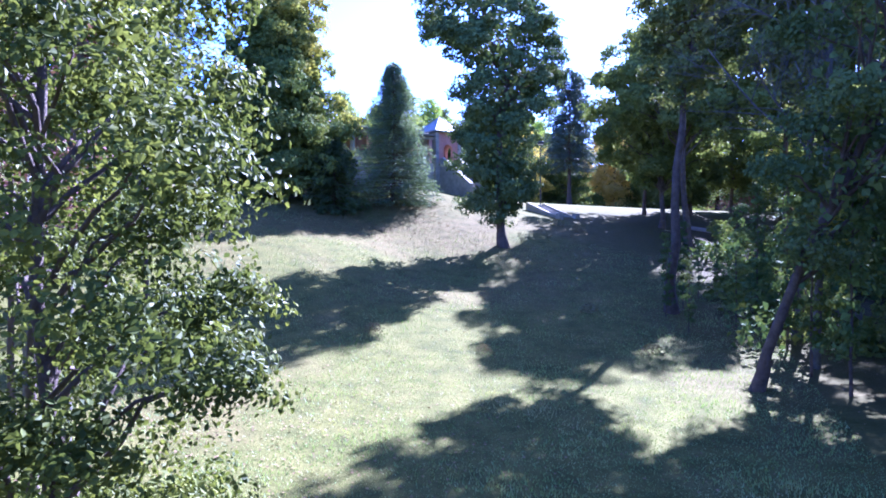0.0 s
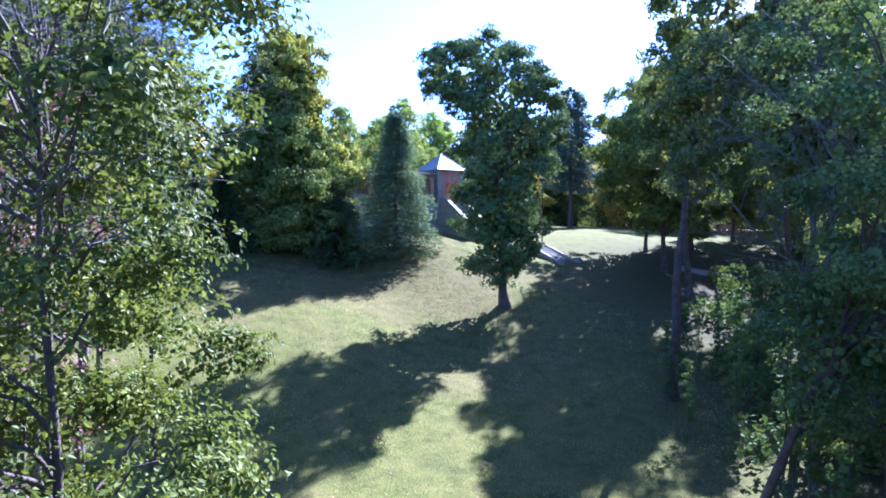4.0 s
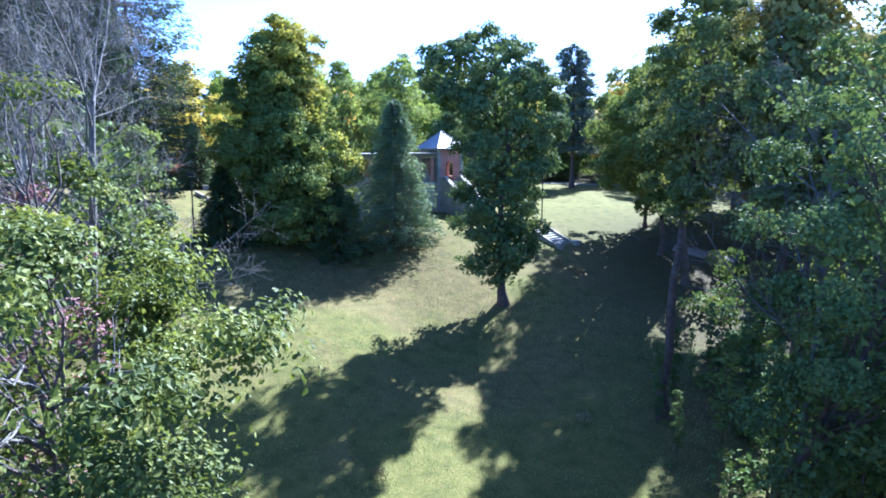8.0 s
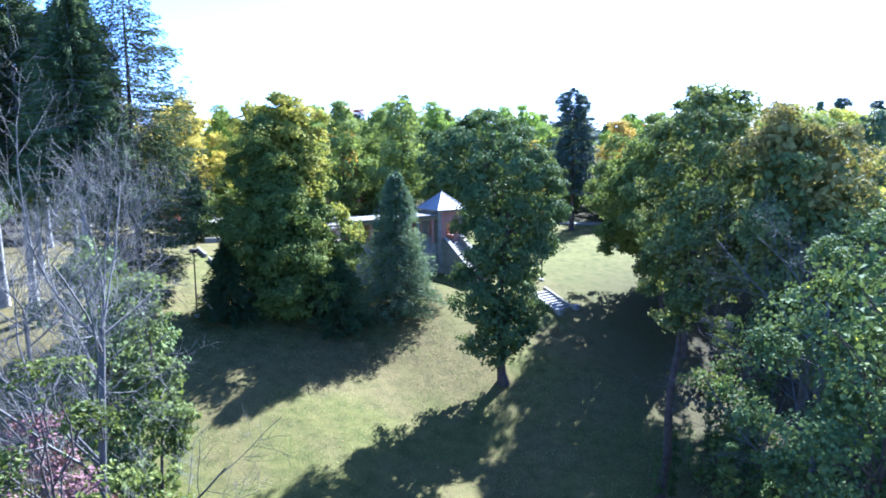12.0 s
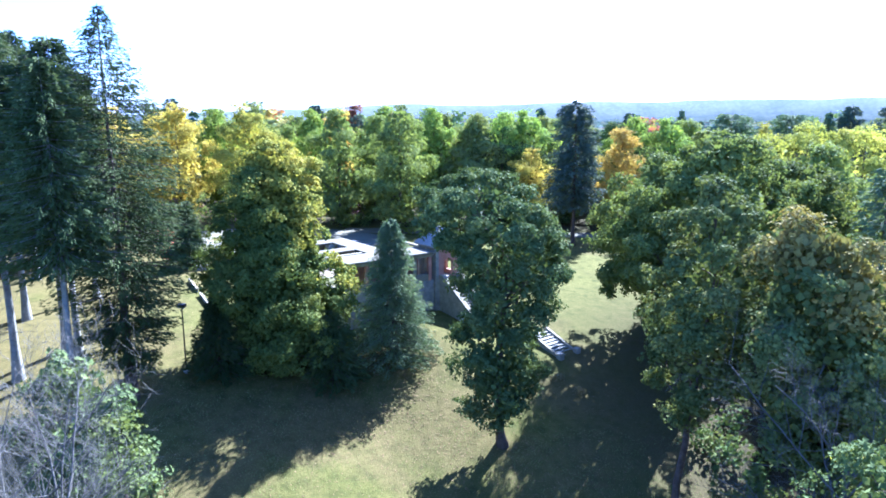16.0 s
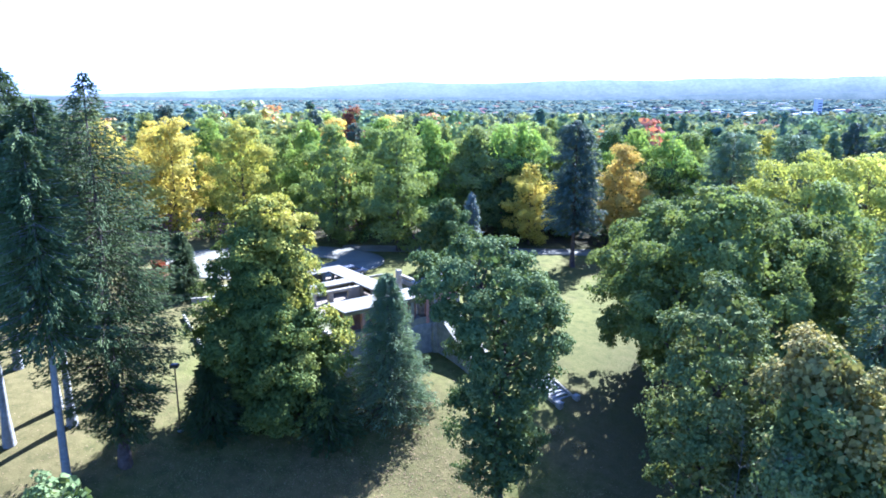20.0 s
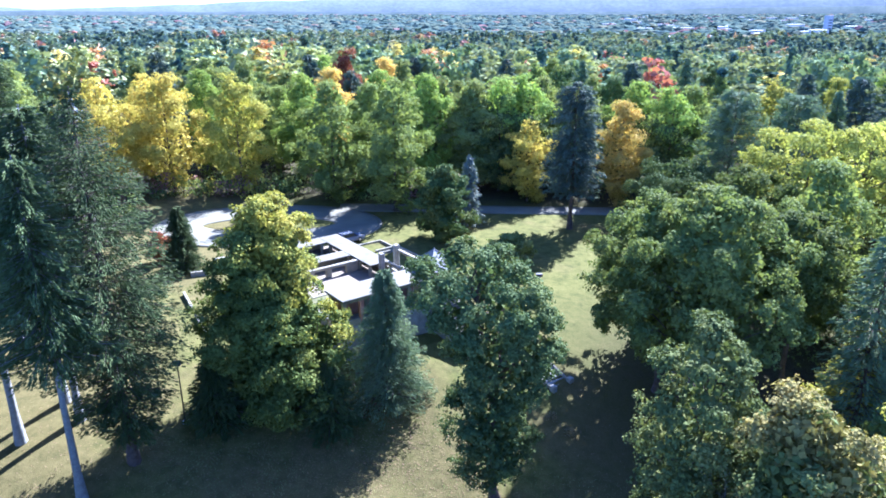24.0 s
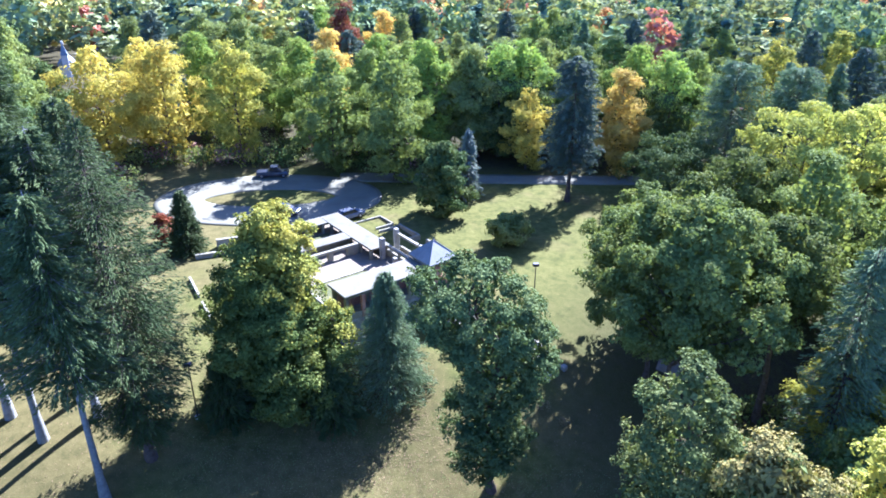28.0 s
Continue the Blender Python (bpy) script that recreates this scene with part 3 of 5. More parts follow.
def plant(name, x, y, meshes, label, category="tree", turn=0.0, scale=1.0, group="", z=None):
    """One tree as a thing: trunk and crown under an empty at its foot."""
    m = Matrix.LocRotScale((x, y, gz(x, y) if z is None else z), Euler((0, 0, radians(turn))), (scale, scale, scale))
    t = empty(name, m, label, category, group)
    for me in meshes:
        o = new(me.name.split(".")[0], me)
        o.parent = t
    return t

# ---------------------------------------------------------------- the hillside loggia and tower
FLOOR = 18.8
HOUSE = pose(-0.4, 79.8, 0, 0, 0, 36.9)
house = empty("garden_house", HOUSE, "ruined hillside garden house with tower, loggia and courts", "building")


def arch_wall(x0, x1, z0, z1, thick, ox0, ox1, spring, head, sill=None):
    """A wall along x, centred on y 0, pierced by one round-headed opening from sill to head."""
    bm = bmesh.new()
    cx, rad = (ox0 + ox1) / 2, (ox1 - ox0) / 2
    sill = z0 if sill is None else sill
    arc = [(cx - rad * math.cos(a), spring + (head - spring) * math.sin(a)) for a in (math.pi * k / 10 for k in range(11))]
    for s in (-thick / 2, thick / 2):
        q = lambda pts: bm.faces.new([bm.verts.new((x, s, z)) for x, z in (pts if s < 0 else pts[::-1])])
        q([(x0, z0), (ox0, z0), (ox0, spring), (ox0, z1), (x0, z1)])
        q([(ox1, z0), (x1, z0), (x1, z1), (ox1, z1), (ox1, spring)])
        if sill > z0:
            q([(ox0, z0), (ox1, z0), (ox1, sill), (ox0, sill)])
        for a, b in zip(arc, arc[1:]):
            q([a, b, (b[0], z1), (a[0], z1)])
    rim = [(ox0, sill)] + arc + [(ox1, sill)]
    h = thick / 2
    loop = rim + [rim[0]]
    for a, b in zip(loop, loop[1:]):
        bm.faces.new([bm.verts.new(p) for p in ((a[0], -h, a[1]), (a[0], h, a[1]), (b[0], h, b[1]), (b[0], -h, b[1]))])
    for a, b in (((x0, z0), (x0, z1)), ((x0, z1), (x1, z1)), ((x1, z1), (x1, z0))):
        bm.faces.new([bm.verts.new(p) for p in ((a[0], -h, a[1]), (b[0], -h, b[1]), (b[0], h, b[1]), (a[0], h, a[1]))])
    bmesh.ops.remove_doubles(bm, verts=bm.verts, dist=0.001)
    return bm


# tower
part("tower_base", solid(-1.85, 1.85, -1.85, 1.85, 12.5, FLOOR, bevel=0.05), STONE, house, "grey granite base of the tower")
for turn in (0, 90, 180, 270):
    w = part("tower_wall", arch_wall(-1.65, 1.65 - 0.36, FLOOR, 22.3, 0.36, -0.62, 0.62, FLOOR + 1.6, FLOOR + 2.25, FLOOR + (0 if turn == 0 else 0.5)), STONE if turn == 270 else PLASTER, house, "terracotta plaster wall with a round-headed opening" if turn != 270 else "grey stone wall with a round-headed opening")
    w.matrix_local = pose(0, 0, 0, 0, 0, turn) @ pose(0, -1.47, 0)
    o = part("quoin", solid(-1.75, -1.33, -1.75, -1.33, FLOOR, 22.3, bevel=0.03), STONE, house, "grey stone corner pier")
    o.matrix_local = pose(0, 0, 0, 0, 0, turn)
bm = bmesh.new()
e = [bm.verts.new(p) for p in ((-2.05, -2.05, 22.34), (2.05, -2.05, 22.34), (2.05, 2.05, 22.34), (-2.05, 2.05, 22.34))]
u = [bm.verts.new(p) for p in ((-2.05, -2.05, 22.48), (2.05, -2.05, 22.48), (2.05, 2.05, 22.48), (-2.05, 2.05, 22.48))]
a = bm.verts.new((0, 0, 24.35))
bm.faces.new(e[::-1])
for k in range(4):
    bm.faces.new((e[k], e[(k + 1) % 4], u[(k + 1) % 4], u[k]))
    bm.faces.new((u[k], u[(k + 1) % 4], a))
part("tower_roof", bm, SLATE, house, "pyramid roof of pale grey metal sheets")
for k in range(4):
    sxx, syy = ((-1, -1), (1, -1), (1, 1), (-1, 1))[k]
    part("roof_hip", rod(bmesh.new(), (2.05 * sxx, 2.05 * syy, 22.5), (0, 0, 24.37), 0.045, 0.045, 6), SLATE, house)
part("roof_finial", rod(bmesh.new(), (0, 0, 24.3), (0, 0, 24.55), 0.07, 0.03, 8), SLATE, house)

# front loggia
part("loggia_base", solid(-12.2, -1.852, -1.5, 1.5, 11.5, FLOOR - 0.004, bevel=0.04), STONE, house, "grey granite retaining wall below the loggia")
part("loggia_roof", solid(-12.5, -1.9, -1.85, 1.85, 21.75, 22.0, bevel=0.03), ROOF, house, "flat pale slab roof")
part("loggia_beam", solid(-12.3, -1.86, -1.45, -1.1, 21.4, 21.746, bevel=0.02), PALE_STONE, house)
part("loggia_beam", solid(-12.3, -1.86, 1.1, 1.45, 21.4, 21.746, bevel=0.02), PALE_STONE, house)
for k in range(6):
    for s in (-1.275, 1.275):
        x = -12.05 + 1.95 * k
        part("pillar", solid(x - 0.2, x + 0.2, s - 0.2, s + 0.2, FLOOR, 21.4, bevel=0.03), PLASTER if k % 2 else PALE_STONE, house)
for k in range(5):
    x = -12.05 + 1.95 * k
    part("parapet", solid(x + 0.2, x + 1.75, -1.42, -1.13, FLOOR, FLOOR + 0.75, bevel=0.03), PALE_STONE, house)
    part("parapet_wall", solid(x + 0.2, x + 1.75, 1.17, 1.38, FLOOR, FLOOR + 2.6, bevel=0.02), PLASTER, house)

# long wing behind the tower with its courts
COURT, EAVE = 18.0, 19.3
part("terrace", solid(-12.5, 1.2, 1.86, 24.6, 13.0, COURT, bevel=0.05), PAVING, house, "paved court terrace")
part("wing_roof", solid(-1.7, 1.1, 10.9, 24.4, EAVE, EAVE + 0.22, bevel=0.03), ROOF, house, "long flat pale slab roof")
part("wing_wall", solid(0.7, 1.0, 1.9, 24.2, COURT, EAVE - 0.45, bevel=0.02), PALE_STONE, house)
part("wing_beam", solid(0.68, 1.08, 2.0, 10.9, EAVE - 0.1, EAVE + 0.2, bevel=0.02), PALE_STONE, house, "pale stone beam over the open end of the wing")
for k in range(6):
    y = 11.1 + 2.55 * k
    part("pillar", solid(-1.65, -1.3, y, y + 0.4, COURT, EAVE, bevel=0.03), PALE_STONE, house)
    part("pillar", solid(0.68, 1.02, y, y + 0.4, EAVE - 0.45, EAVE, bevel=0.02), PALE_STONE, house)
part("pillar", solid(0.7, 1.04, 5.2, 5.6, EAVE - 0.45, EAVE - 0.1, bevel=0.02), PALE_STONE, house)
part("pillar", solid(0.7, 1.04, 8.2, 8.6, EAVE - 0.45, EAVE - 0.1, bevel=0.02), PALE_STONE, house)
part("end_roof", solid(-12.4, -1.71, 22.0, 24.4, EAVE, EAVE + 0.22, bevel=0.03), ROOF, house, "flat pale slab roof across the wing's end")
part("end_wall", solid(-12.4, -1.3, 23.9, 24.2, COURT, EAVE, bevel=0.04), PALE_STONE, house)
for k in range(5):
    part("pillar", solid(-12.2 + 2.4 * k, -11.85 + 2.4 * k, 22.1, 22.45, COURT, EAVE, bevel=0.03), PALE_STONE, house)
part("cross_roof", solid(-12.4, -1.71, 15.7, 17.8, EAVE, EAVE + 0.2, bevel=0.03), ROOF, house, "flat pale slab roof between the courts")
part("cross_beam", solid(-8.6, -1.71, 13.8, 14.25, EAVE - 0.25, EAVE + 0.1, bevel=0.03), PALE_STONE, house)
part("cross_wall", solid(-12.2, -1.3, 17.3, 17.6, COURT, EAVE, bevel=0.02), PALE_STONE, house)
for x0, x1 in ((-8.6, -7.7), (-6.1, -5.4), (-3.4, -1.75)):
    part("cross_pier", solid(x0, x1, 13.8, 14.25, COURT, EAVE - 0.25, bevel=0.03), PALE_STONE, house)
part("sunk_lawn", solid(-11.8, -1.9, 17.9, 21.9, COURT, COURT + 0.08, bevel=0.01), MOSS, house, "grass floor of the small court")
part("court_lawn", solid(-11.6, -3.6, 3.0, 9.0, COURT, COURT + 0.06, bevel=0.01), MOSS, house, "mossy grass in the front court")
part("court_edge", solid(-11.8, -3.4, 9.02, 9.35, COURT, COURT + 0.16, bevel=0.02), PALE_STONE, house)
part("side_wall", solid(-12.4, -11.9, 1.9, 22.0, COURT, COURT + 0.8, bevel=0.04), PALE_STONE, house)
for x, y, w, z1 in ((-0.3, 10.5, 0.3, 20.9), (-0.3, 7.6, 0.26, 19.3), (2.1, 10.9, 0.3, 21.4), (2.4, 5.9, 0.26, 20.8)):
    part("pier", solid(x - w, x + w, y - w, y + w, 14.5, z1, bevel=0.05), STONE, house, "tall standing stone pier of the ruin")
part("pier_beam", solid(2.0, 2.4, 6.22, 10.48, 20.6, 20.9, bevel=0.03), PALE_STONE, house, "stone beam resting on two piers")
for x0, x1, y0, y1, z1 in ((3.4, 8.6, 25.0, 25.25, 17.35), (8.35, 8.6, 21.6, 25.0, 17.35), (5.6, 8.35, 21.6, 21.85, 17.3), (8.8, 9.1, 15.6, 20.7, 17.45), (7.2, 8.8, 15.6, 15.9, 17.45), (5.4, 8.8, 20.45, 20.7, 17.3),
                           (1.25, 5.2, 14.4, 14.7, 17.3), (4.9, 5.2, 9.0, 14.4, 17.3), (9.1, 9.4, 11.2, 14.4, 17.2)):
    part("ruin_wall", solid(x0, x1, y0, y1, 14.5, z1 - 0.4, bevel=0.04), PALE_STONE, house, "low ruined garden wall")

# steps from the tower door down to the lawn
STEP_N = 16
for k in range(STEP_N):
    z = FLOOR - 0.19 * (k + 1)
    part("step", solid(-0.95, 0.95, -2.2 - 0.30 * (k + 1), -2.2 - 0.30 * k + 0.02, 13.5, z + 0.19 - 0.004 * k, bevel=0.02), PALE_STONE, house)
part("landing", solid(-0.95, 0.95, -2.2, -1.852, 13.5, FLOOR, bevel=0.02), PALE_STONE, house)
for s in (-1, 1):
    bm = bmesh.new()
    prof = [(-1.86, FLOOR + 0.55), (-2.3, FLOOR + 0.55), (-2.3 - 4.9, FLOOR - 2.6), (-2.3 - 4.9, 12.0), (-1.86, 12.0)]
    x0, x1 = (0.95, 1.35) if s > 0 else (-1.35, -0.95)
    va = [bm.verts.new((x0, y, z)) for y, z in prof]
    vb = [bm.verts.new((x1, y, z)) for y, z in prof]
    bm.faces.new(va)
    bm.faces.new(vb[::-1])
    for k in range(5):
        bm.faces.new((va[k], vb[k], vb[(k + 1) % 5], va[(k + 1) % 5]))
    bmesh.ops.recalc_face_normals(bm, faces=bm.faces)
    part("stair_wall", bm, STONE, house, "sloping granite stair wall")
    bm = bmesh.new()
    ang = math.atan2(3.15, 4.9)
    c = box(bm, -0.26, 0.26, -2.95, 2.95, -0.06, 0.06, 0.02)
    cp = part("coping", bm, PALE_STONE, house, "pale stone coping")
    cp.matrix_local = pose((x0 + x1) / 2, -4.75, FLOOR - 1.0, math.degrees(ang), 0, 0)

# ---------------------------------------------------------------- steps in the lawn bank
stair = empty("garden_steps", pose(12.5, 71.3, gz(12.5, 71.0) - 0.1, 0, 0, 40), "stone garden steps with side walls set in the lawn bank", "steps")
for k in range(9):
    part("step", solid(-1.15, 1.15, 0.42 * k, 0.42 * (k + 1) + 0.02, -1.0, 0.17 * (k + 1), bevel=0.015), STONE, stair)
for s in (-1, 1):
    bm = bmesh.new()
    x0, x1 = (1.15, 1.4) if s > 0 else (-1.4, -1.15)
    prof = [(-0.1, 0.3), (3.9, 1.85), (4.2, 1.85), (4.2, -1), (-0.1, -1)]
    va = [bm.verts.new((x0, y, z)) for y, z in prof]
    vb = [bm.verts.new((x1, y, z)) for y, z in prof]
    bm.faces.new(va)
    bm.faces.new(vb[::-1])
    for k in range(5):
        bm.faces.new((va[k], vb[k], vb[(k + 1) % 5], va[(k + 1) % 5]))
    bmesh.ops.recalc_face_normals(bm, faces=bm.faces)
    part("cheek_wall", bm, PALE_STONE, stair, "pale stone cheek wall")
    part("end_block", solid(s * 1.28 - 0.3, s * 1.28 + 0.3, -0.6, 0.0, -0.8, 0.62, bevel=0.05), STONE, stair, "grey stone end block")


# ---------------------------------------------------------------- lamps
def lamp(x, y, h):
    t = empty("street_lamp", pose(x, y, gz(x, y)), "dark metal park lamp with a flat head", "lamp", "park lamps")
    part("footing", rod(bmesh.new(), (0, 0, -0.4), (0, 0, 0.18), 0.28, 0.26, 16), CONCRETE, t, "round concrete footing")
    part("pole", rod(bmesh.new(), (0, 0, 0.15), (0, 0, h - 0.3), 0.075, 0.055, 10), POLE, t)
    head = part("head", solid(-0.36, 0.36, -0.27, 0.27, h - 0.32, h, bevel=0.07), POLE, t)
    part("lens", solid(-0.28, 0.28, -0.2, 0.2, h - 0.35, h - 0.323, bevel=0.005), LENS, head)
    return t


lamp(-22.3, 61.5, 6.1)
lamp(11.1, 79.5, 7.4)


# ---------------------------------------------------------------- drive, walks and low walls
def ribbon(name, line, width, mat, lift, label, category, close=False, thick=0.06):
    """A paved strip that follows the ground."""
    L = np.array(line, float)
    d = np.gradient(L, axis=0)
    if close:
        d = np.roll(L, -1, 0) - np.roll(L, 1, 0)
    d = unit(d)
    nrm = np.stack([-d[:, 1], d[:, 0]], 1)
    k = max(3, int(width / 0.8) + 1)
    t = np.linspace(-0.5, 0.5, k)
    pts = L[:, None] + nrm[:, None] * (t * width)[None, :, None]
    z = ground_z(pts[..., 0], pts[..., 1]) + lift
    top = np.concatenate([pts, z[..., None]], -1).reshape(-1, 3)
    n = len(L)
    rows = n if close else n - 1
    i = np.arange(rows)[:, None] * k + np.arange(k - 1)[None]
    j = ((np.arange(rows)[:, None] + 1) % n) * k + np.arange(k - 1)[None]
    f = np.stack([i, i + 1, j + 1, j], -1).reshape(-1, 4)
    me = quick_mesh(name, top, f[:, ::-1], [mat], smooth=True)
    ob = new(name, me)
    mod = ob.modifiers.new("thickness", "SOLIDIFY")
    mod.thickness, mod.offset = thick, -1
    return tagged(ob, label, category, kind="structure")


th = np.linspace(0, 2 * np.pi, 72, endpoint=False)
ribbon("drive", np.stack([-26.4 + 13.6 * np.cos(th) - 0.9 * np.sin(th), 111.6 + 7.2 * np.sin(th) + 1.9 * np.cos(th)], 1), 7.4, ASPHALT, 0.07, "pale worn asphalt turning circle", "road", True)
ribbon("road", np.stack([np.linspace(-17, 120, 90), 123.6 + 3.0 * np.sin(np.linspace(-0.5, 1.6, 90))], 1), 4.6, ASPHALT, 0.05, "pale worn asphalt drive past the wood", "road")
ribbon("gravel_walk", np.stack([np.linspace(24.5, 30, 20), 74 - 0.5 * np.linspace(0, 5.5, 20)], 1), 2.2, GRAVEL, 0.04, "tan gravel walk in the wood's shade", "path")


def low_wall(x0, y0, x1, y1, h, w=0.4):
    z = min(gz(x0, y0), gz(x1, y1))
    top = max(gz(x0, y0), gz(x1, y1))
    L = math.hypot(x1 - x0, y1 - y0)
    ang = math.degrees(math.atan2(y1 - y0, x1 - x0))
    tilt = math.degrees(math.atan2(gz(x1, y1) - gz(x0, y0), L))
    t = empty("low_wall", pose(x0, y0, gz(x0, y0), 0, -tilt, ang), "low pale stone garden wall with coping", "wall", "garden walls")
    part("wall_body", solid(0, L, -w / 2, w / 2, -0.5, h, bevel=0.03), STONE, t)
    part("coping", solid(-0.03, L + 0.03, -w / 2 - 0.03, w / 2 + 0.03, h + 0.002, h + 0.12, bevel=0.02), PALE_STONE, t, "pale stone coping")


low_wall(-30.2, 84.5, -27.8, 80.4, 0.3, 0.22)
low_wall(-27.0, 79.0, -24.6, 75.0, 0.3, 0.22)
low_wall(-31.2, 89.9, -27.5, 91.5, 0.5)
low_wall(-29.5, 93.5, -22.5, 96.5, 1.0)


# ---------------------------------------------------------------- parked vehicles
def car(name, x, y, turn, paint, label, pickup=False):
    t = empty(name, pose(x, y, gz(x, y) + 0.08, 0, 0, turn), label, "truck" if pickup else "car", "parked vehicles")
    L, W = (5.4, 1.95) if pickup else (4.6, 1.8)

    def hull(stations, name, mat, wmul=1.0):
        bm = bmesh.new()
        rings = []
        for xx, z0, z1, w in stations:
            w *= W / 2 * wmul
            rings.append([bm.verts.new(p) for p in ((xx, -w, z0), (xx, w, z0), (xx, w * 1.02, (z0 + z1) / 2), (xx, w * 0.92, z1), (xx, -w * 0.92, z1), (xx, -w * 1.02, (z0 + z1) / 2))])
        for a, b in zip(rings, rings[1:]):
            for k in range(6):
                bm.faces.new((a[k], a[(k + 1) % 6], b[(k + 1) % 6], b[k]))
        bm.faces.new(rings[0][::-1])
        bm.faces.new(rings[-1])
        bmesh.ops.recalc_face_normals(bm, faces=bm.faces)
        bmesh.ops.bevel(bm, geom=list(bm.edges), offset=0.03, segments=2, affect="EDGES")
        return part(name, bm, mat, t, smooth=False)

    h = L / 2
    body_h = 1.05 if pickup else 0.92
    hull([(-h, 0.42, body_h * 0.9, 0.92), (-h + 0.3, 0.32, body_h, 1), (h - 1.2, 0.3, body_h, 1), (h - 0.3, 0.32, body_h * 0.92, 0.98), (h, 0.42, body_h * 0.75, 0.88)], "body", paint)
    if pickup:
        hull([(-0.5, body_h, body_h + 0.05, 0.9), (-0.35, body_h, 1.78, 0.85), (1.0, body_h, 1.76, 0.85), (1.6, body_h, body_h + 0.05, 0.9)], "cab", GLASSY)
        part("cab_roof", solid(-0.3, 1.0, -0.72, 0.72, 1.75, 1.82, bevel=0.03), paint, t)
    else:
        hull([(-h + 0.4, body_h, body_h + 0.05, 0.88), (-h + 1.0, body_h, 1.42, 0.8), (0.5, body_h, 1.43, 0.8), (1.25, body_h, body_h + 0.05, 0.88)], "cabin", GLASSY)
        part("car_roof", solid(-h + 1.0, 0.5, -0.66, 0.66, 1.41, 1.47, bevel=0.025), paint, t)
    for sx2 in (-1, 1):
        for sy2 in (-1, 1):
            wx = sx2 * (h - 0.9)
            ty = part("wheel", rod(bmesh.new(), (wx, sy2 * (W / 2 - 0.2), 0.34), (wx, sy2 * (W / 2 + 0.02), 0.34), 0.34, 0.34, 18), RUBBER, t, "black tyre")
            part("rim", rod(bmesh.new(), (wx, sy2 * (W / 2), 0.34), (wx, sy2 * (W / 2 + 0.035), 0.34), 0.2, 0.18, 12), CHROME, ty, "silver rim")
        for sy2 in (-1, 1):
            part("headlight" if sx2 > 0 else "tail_light", solid(sx2 * h - 0.04, sx2 * h + 0.03, sy2 * W * 0.36 - 0.16, sy2 * W * 0.36 + 0.16, 0.6, 0.74, bevel=0.02), LENS if sx2 > 0 else TAIL, t)
    return t


GLASSY = surface("dark_car_glass", [(0.3, (0.02, 0.022, 0.025)), (0.7, (0.03, 0.033, 0.037))], 1, 5, 0.08, 0.6, 0.0, 0.001)
RUBBER = surface("tyre_rubber", [(0.3, (0.02, 0.02, 0.02)), (0.7, (0.035, 0.035, 0.035))], 4, 30, 0.85, 0.2, 0.2, 0.003)
CHROME = surface("wheel_metal", [(0.3, (0.45, 0.45, 0.46)), (0.7, (0.55, 0.55, 0.56))], 4, 30, 0.3, 0.5, 0.0, 0.001, metal=0.8)
TAIL = surface("red_lens", [(0.3, (0.30, 0.02, 0.02)), (0.7, (0.36, 0.03, 0.03))], 4, 30, 0.25, 0.5, 0.0, 0.001)
DARK_PAINT = surface("dark_car_paint", [(0.3, (0.03, 0.035, 0.05)), (0.7, (0.04, 0.045, 0.06))], 0.6, 60, 0.25, 0.6, 0.02, 0.001)
GREY_PAINT = surface("grey_car_paint", [(0.3, (0.16, 0.17, 0.19)), (0.7, (0.19, 0.20, 0.22))], 0.6, 60, 0.25, 0.6, 0.02, 0.001)
car("pickup_truck", -28.2, 121.6, 8, DARK_PAINT, "dark pickup truck parked at the drive's edge", True)
car("parked_car", -22.8, 105.2, -12, DARK_PAINT, "dark car parked beside the courts")
car("parked_car", -13.2, 104.2, 40, GREY_PAINT, "grey car parked in the tree shade")

# ---------------------------------------------------------------- the trees on the lawn
# the oak in the middle of the bank, its head leaning to one side
plant("oak_tree", 5.0, 57.2, broadleaf(
    [(2.0, 1.3, -0.3, 0), (3.8, 3.2, -0.4, 0), (8.5, 3.8, -0.4, 0), (12.0, 4.2, 0.1, 0.3), (15.2, 4.7, 0.4, 0.5), (17.0, 5.1, -1.0, 0.7), (18.4, 5.9, -2.6, 0.7), (19.6, 5.0, -2.6, 0.7), (21.0, 3.3, -1.7, 0.7), (22.6, 1.1, -1.1, 0.7)],
    430, 160, 0.92, 0.21, OAK, 11, 0.42, limbs=60, fill=1300, core=0.68), "tall green oak with a leaning crown on the sunny bank")
# the maple that has begun to turn; yellow also paints its sunlit side
plant("maple_tree", -14.2, 64.7, broadleaf(
    [(0.4, 4.9, -0.5, 0), (2.6, 6.1, -0.6, 0), (6.5, 6.4, -0.6, 0), (10, 6.0, -0.6, 0), (13, 5.5, -0.6, 0), (16.0, 4.6, -0.6, 0), (18.4, 3.3, -0.5, 0), (20.2, 1.1, -0.4, 0)],
    620, 140, 0.95, 0.22, MAPLE, 12, 0.45, limbs=40, fill=7000, turned_lit=TURNED_LIT, toward=(0.5, 0.0, 0.72), start=0.34), "broad maple turning yellow, with its sunlit edges coloured in")
plant("spruce_tree", -4.7, 66.4, conifer(13.4, 0.3, 4.7, FIR, 13, 58, 12, 90, 0.26, 0.16, 0.2, 0.78, tip=0.08), "young grey-green spruce beside the loggia", "conifer")
plant("spruce_tree", -19.6, 62.0, conifer(7.0, 0.3, 3.2, SPRUCE, 14, 30, 10, 56, 0.42, 0.25, 0.22, 0.7), "dark spruce with drooping boughs under the maple", "conifer")
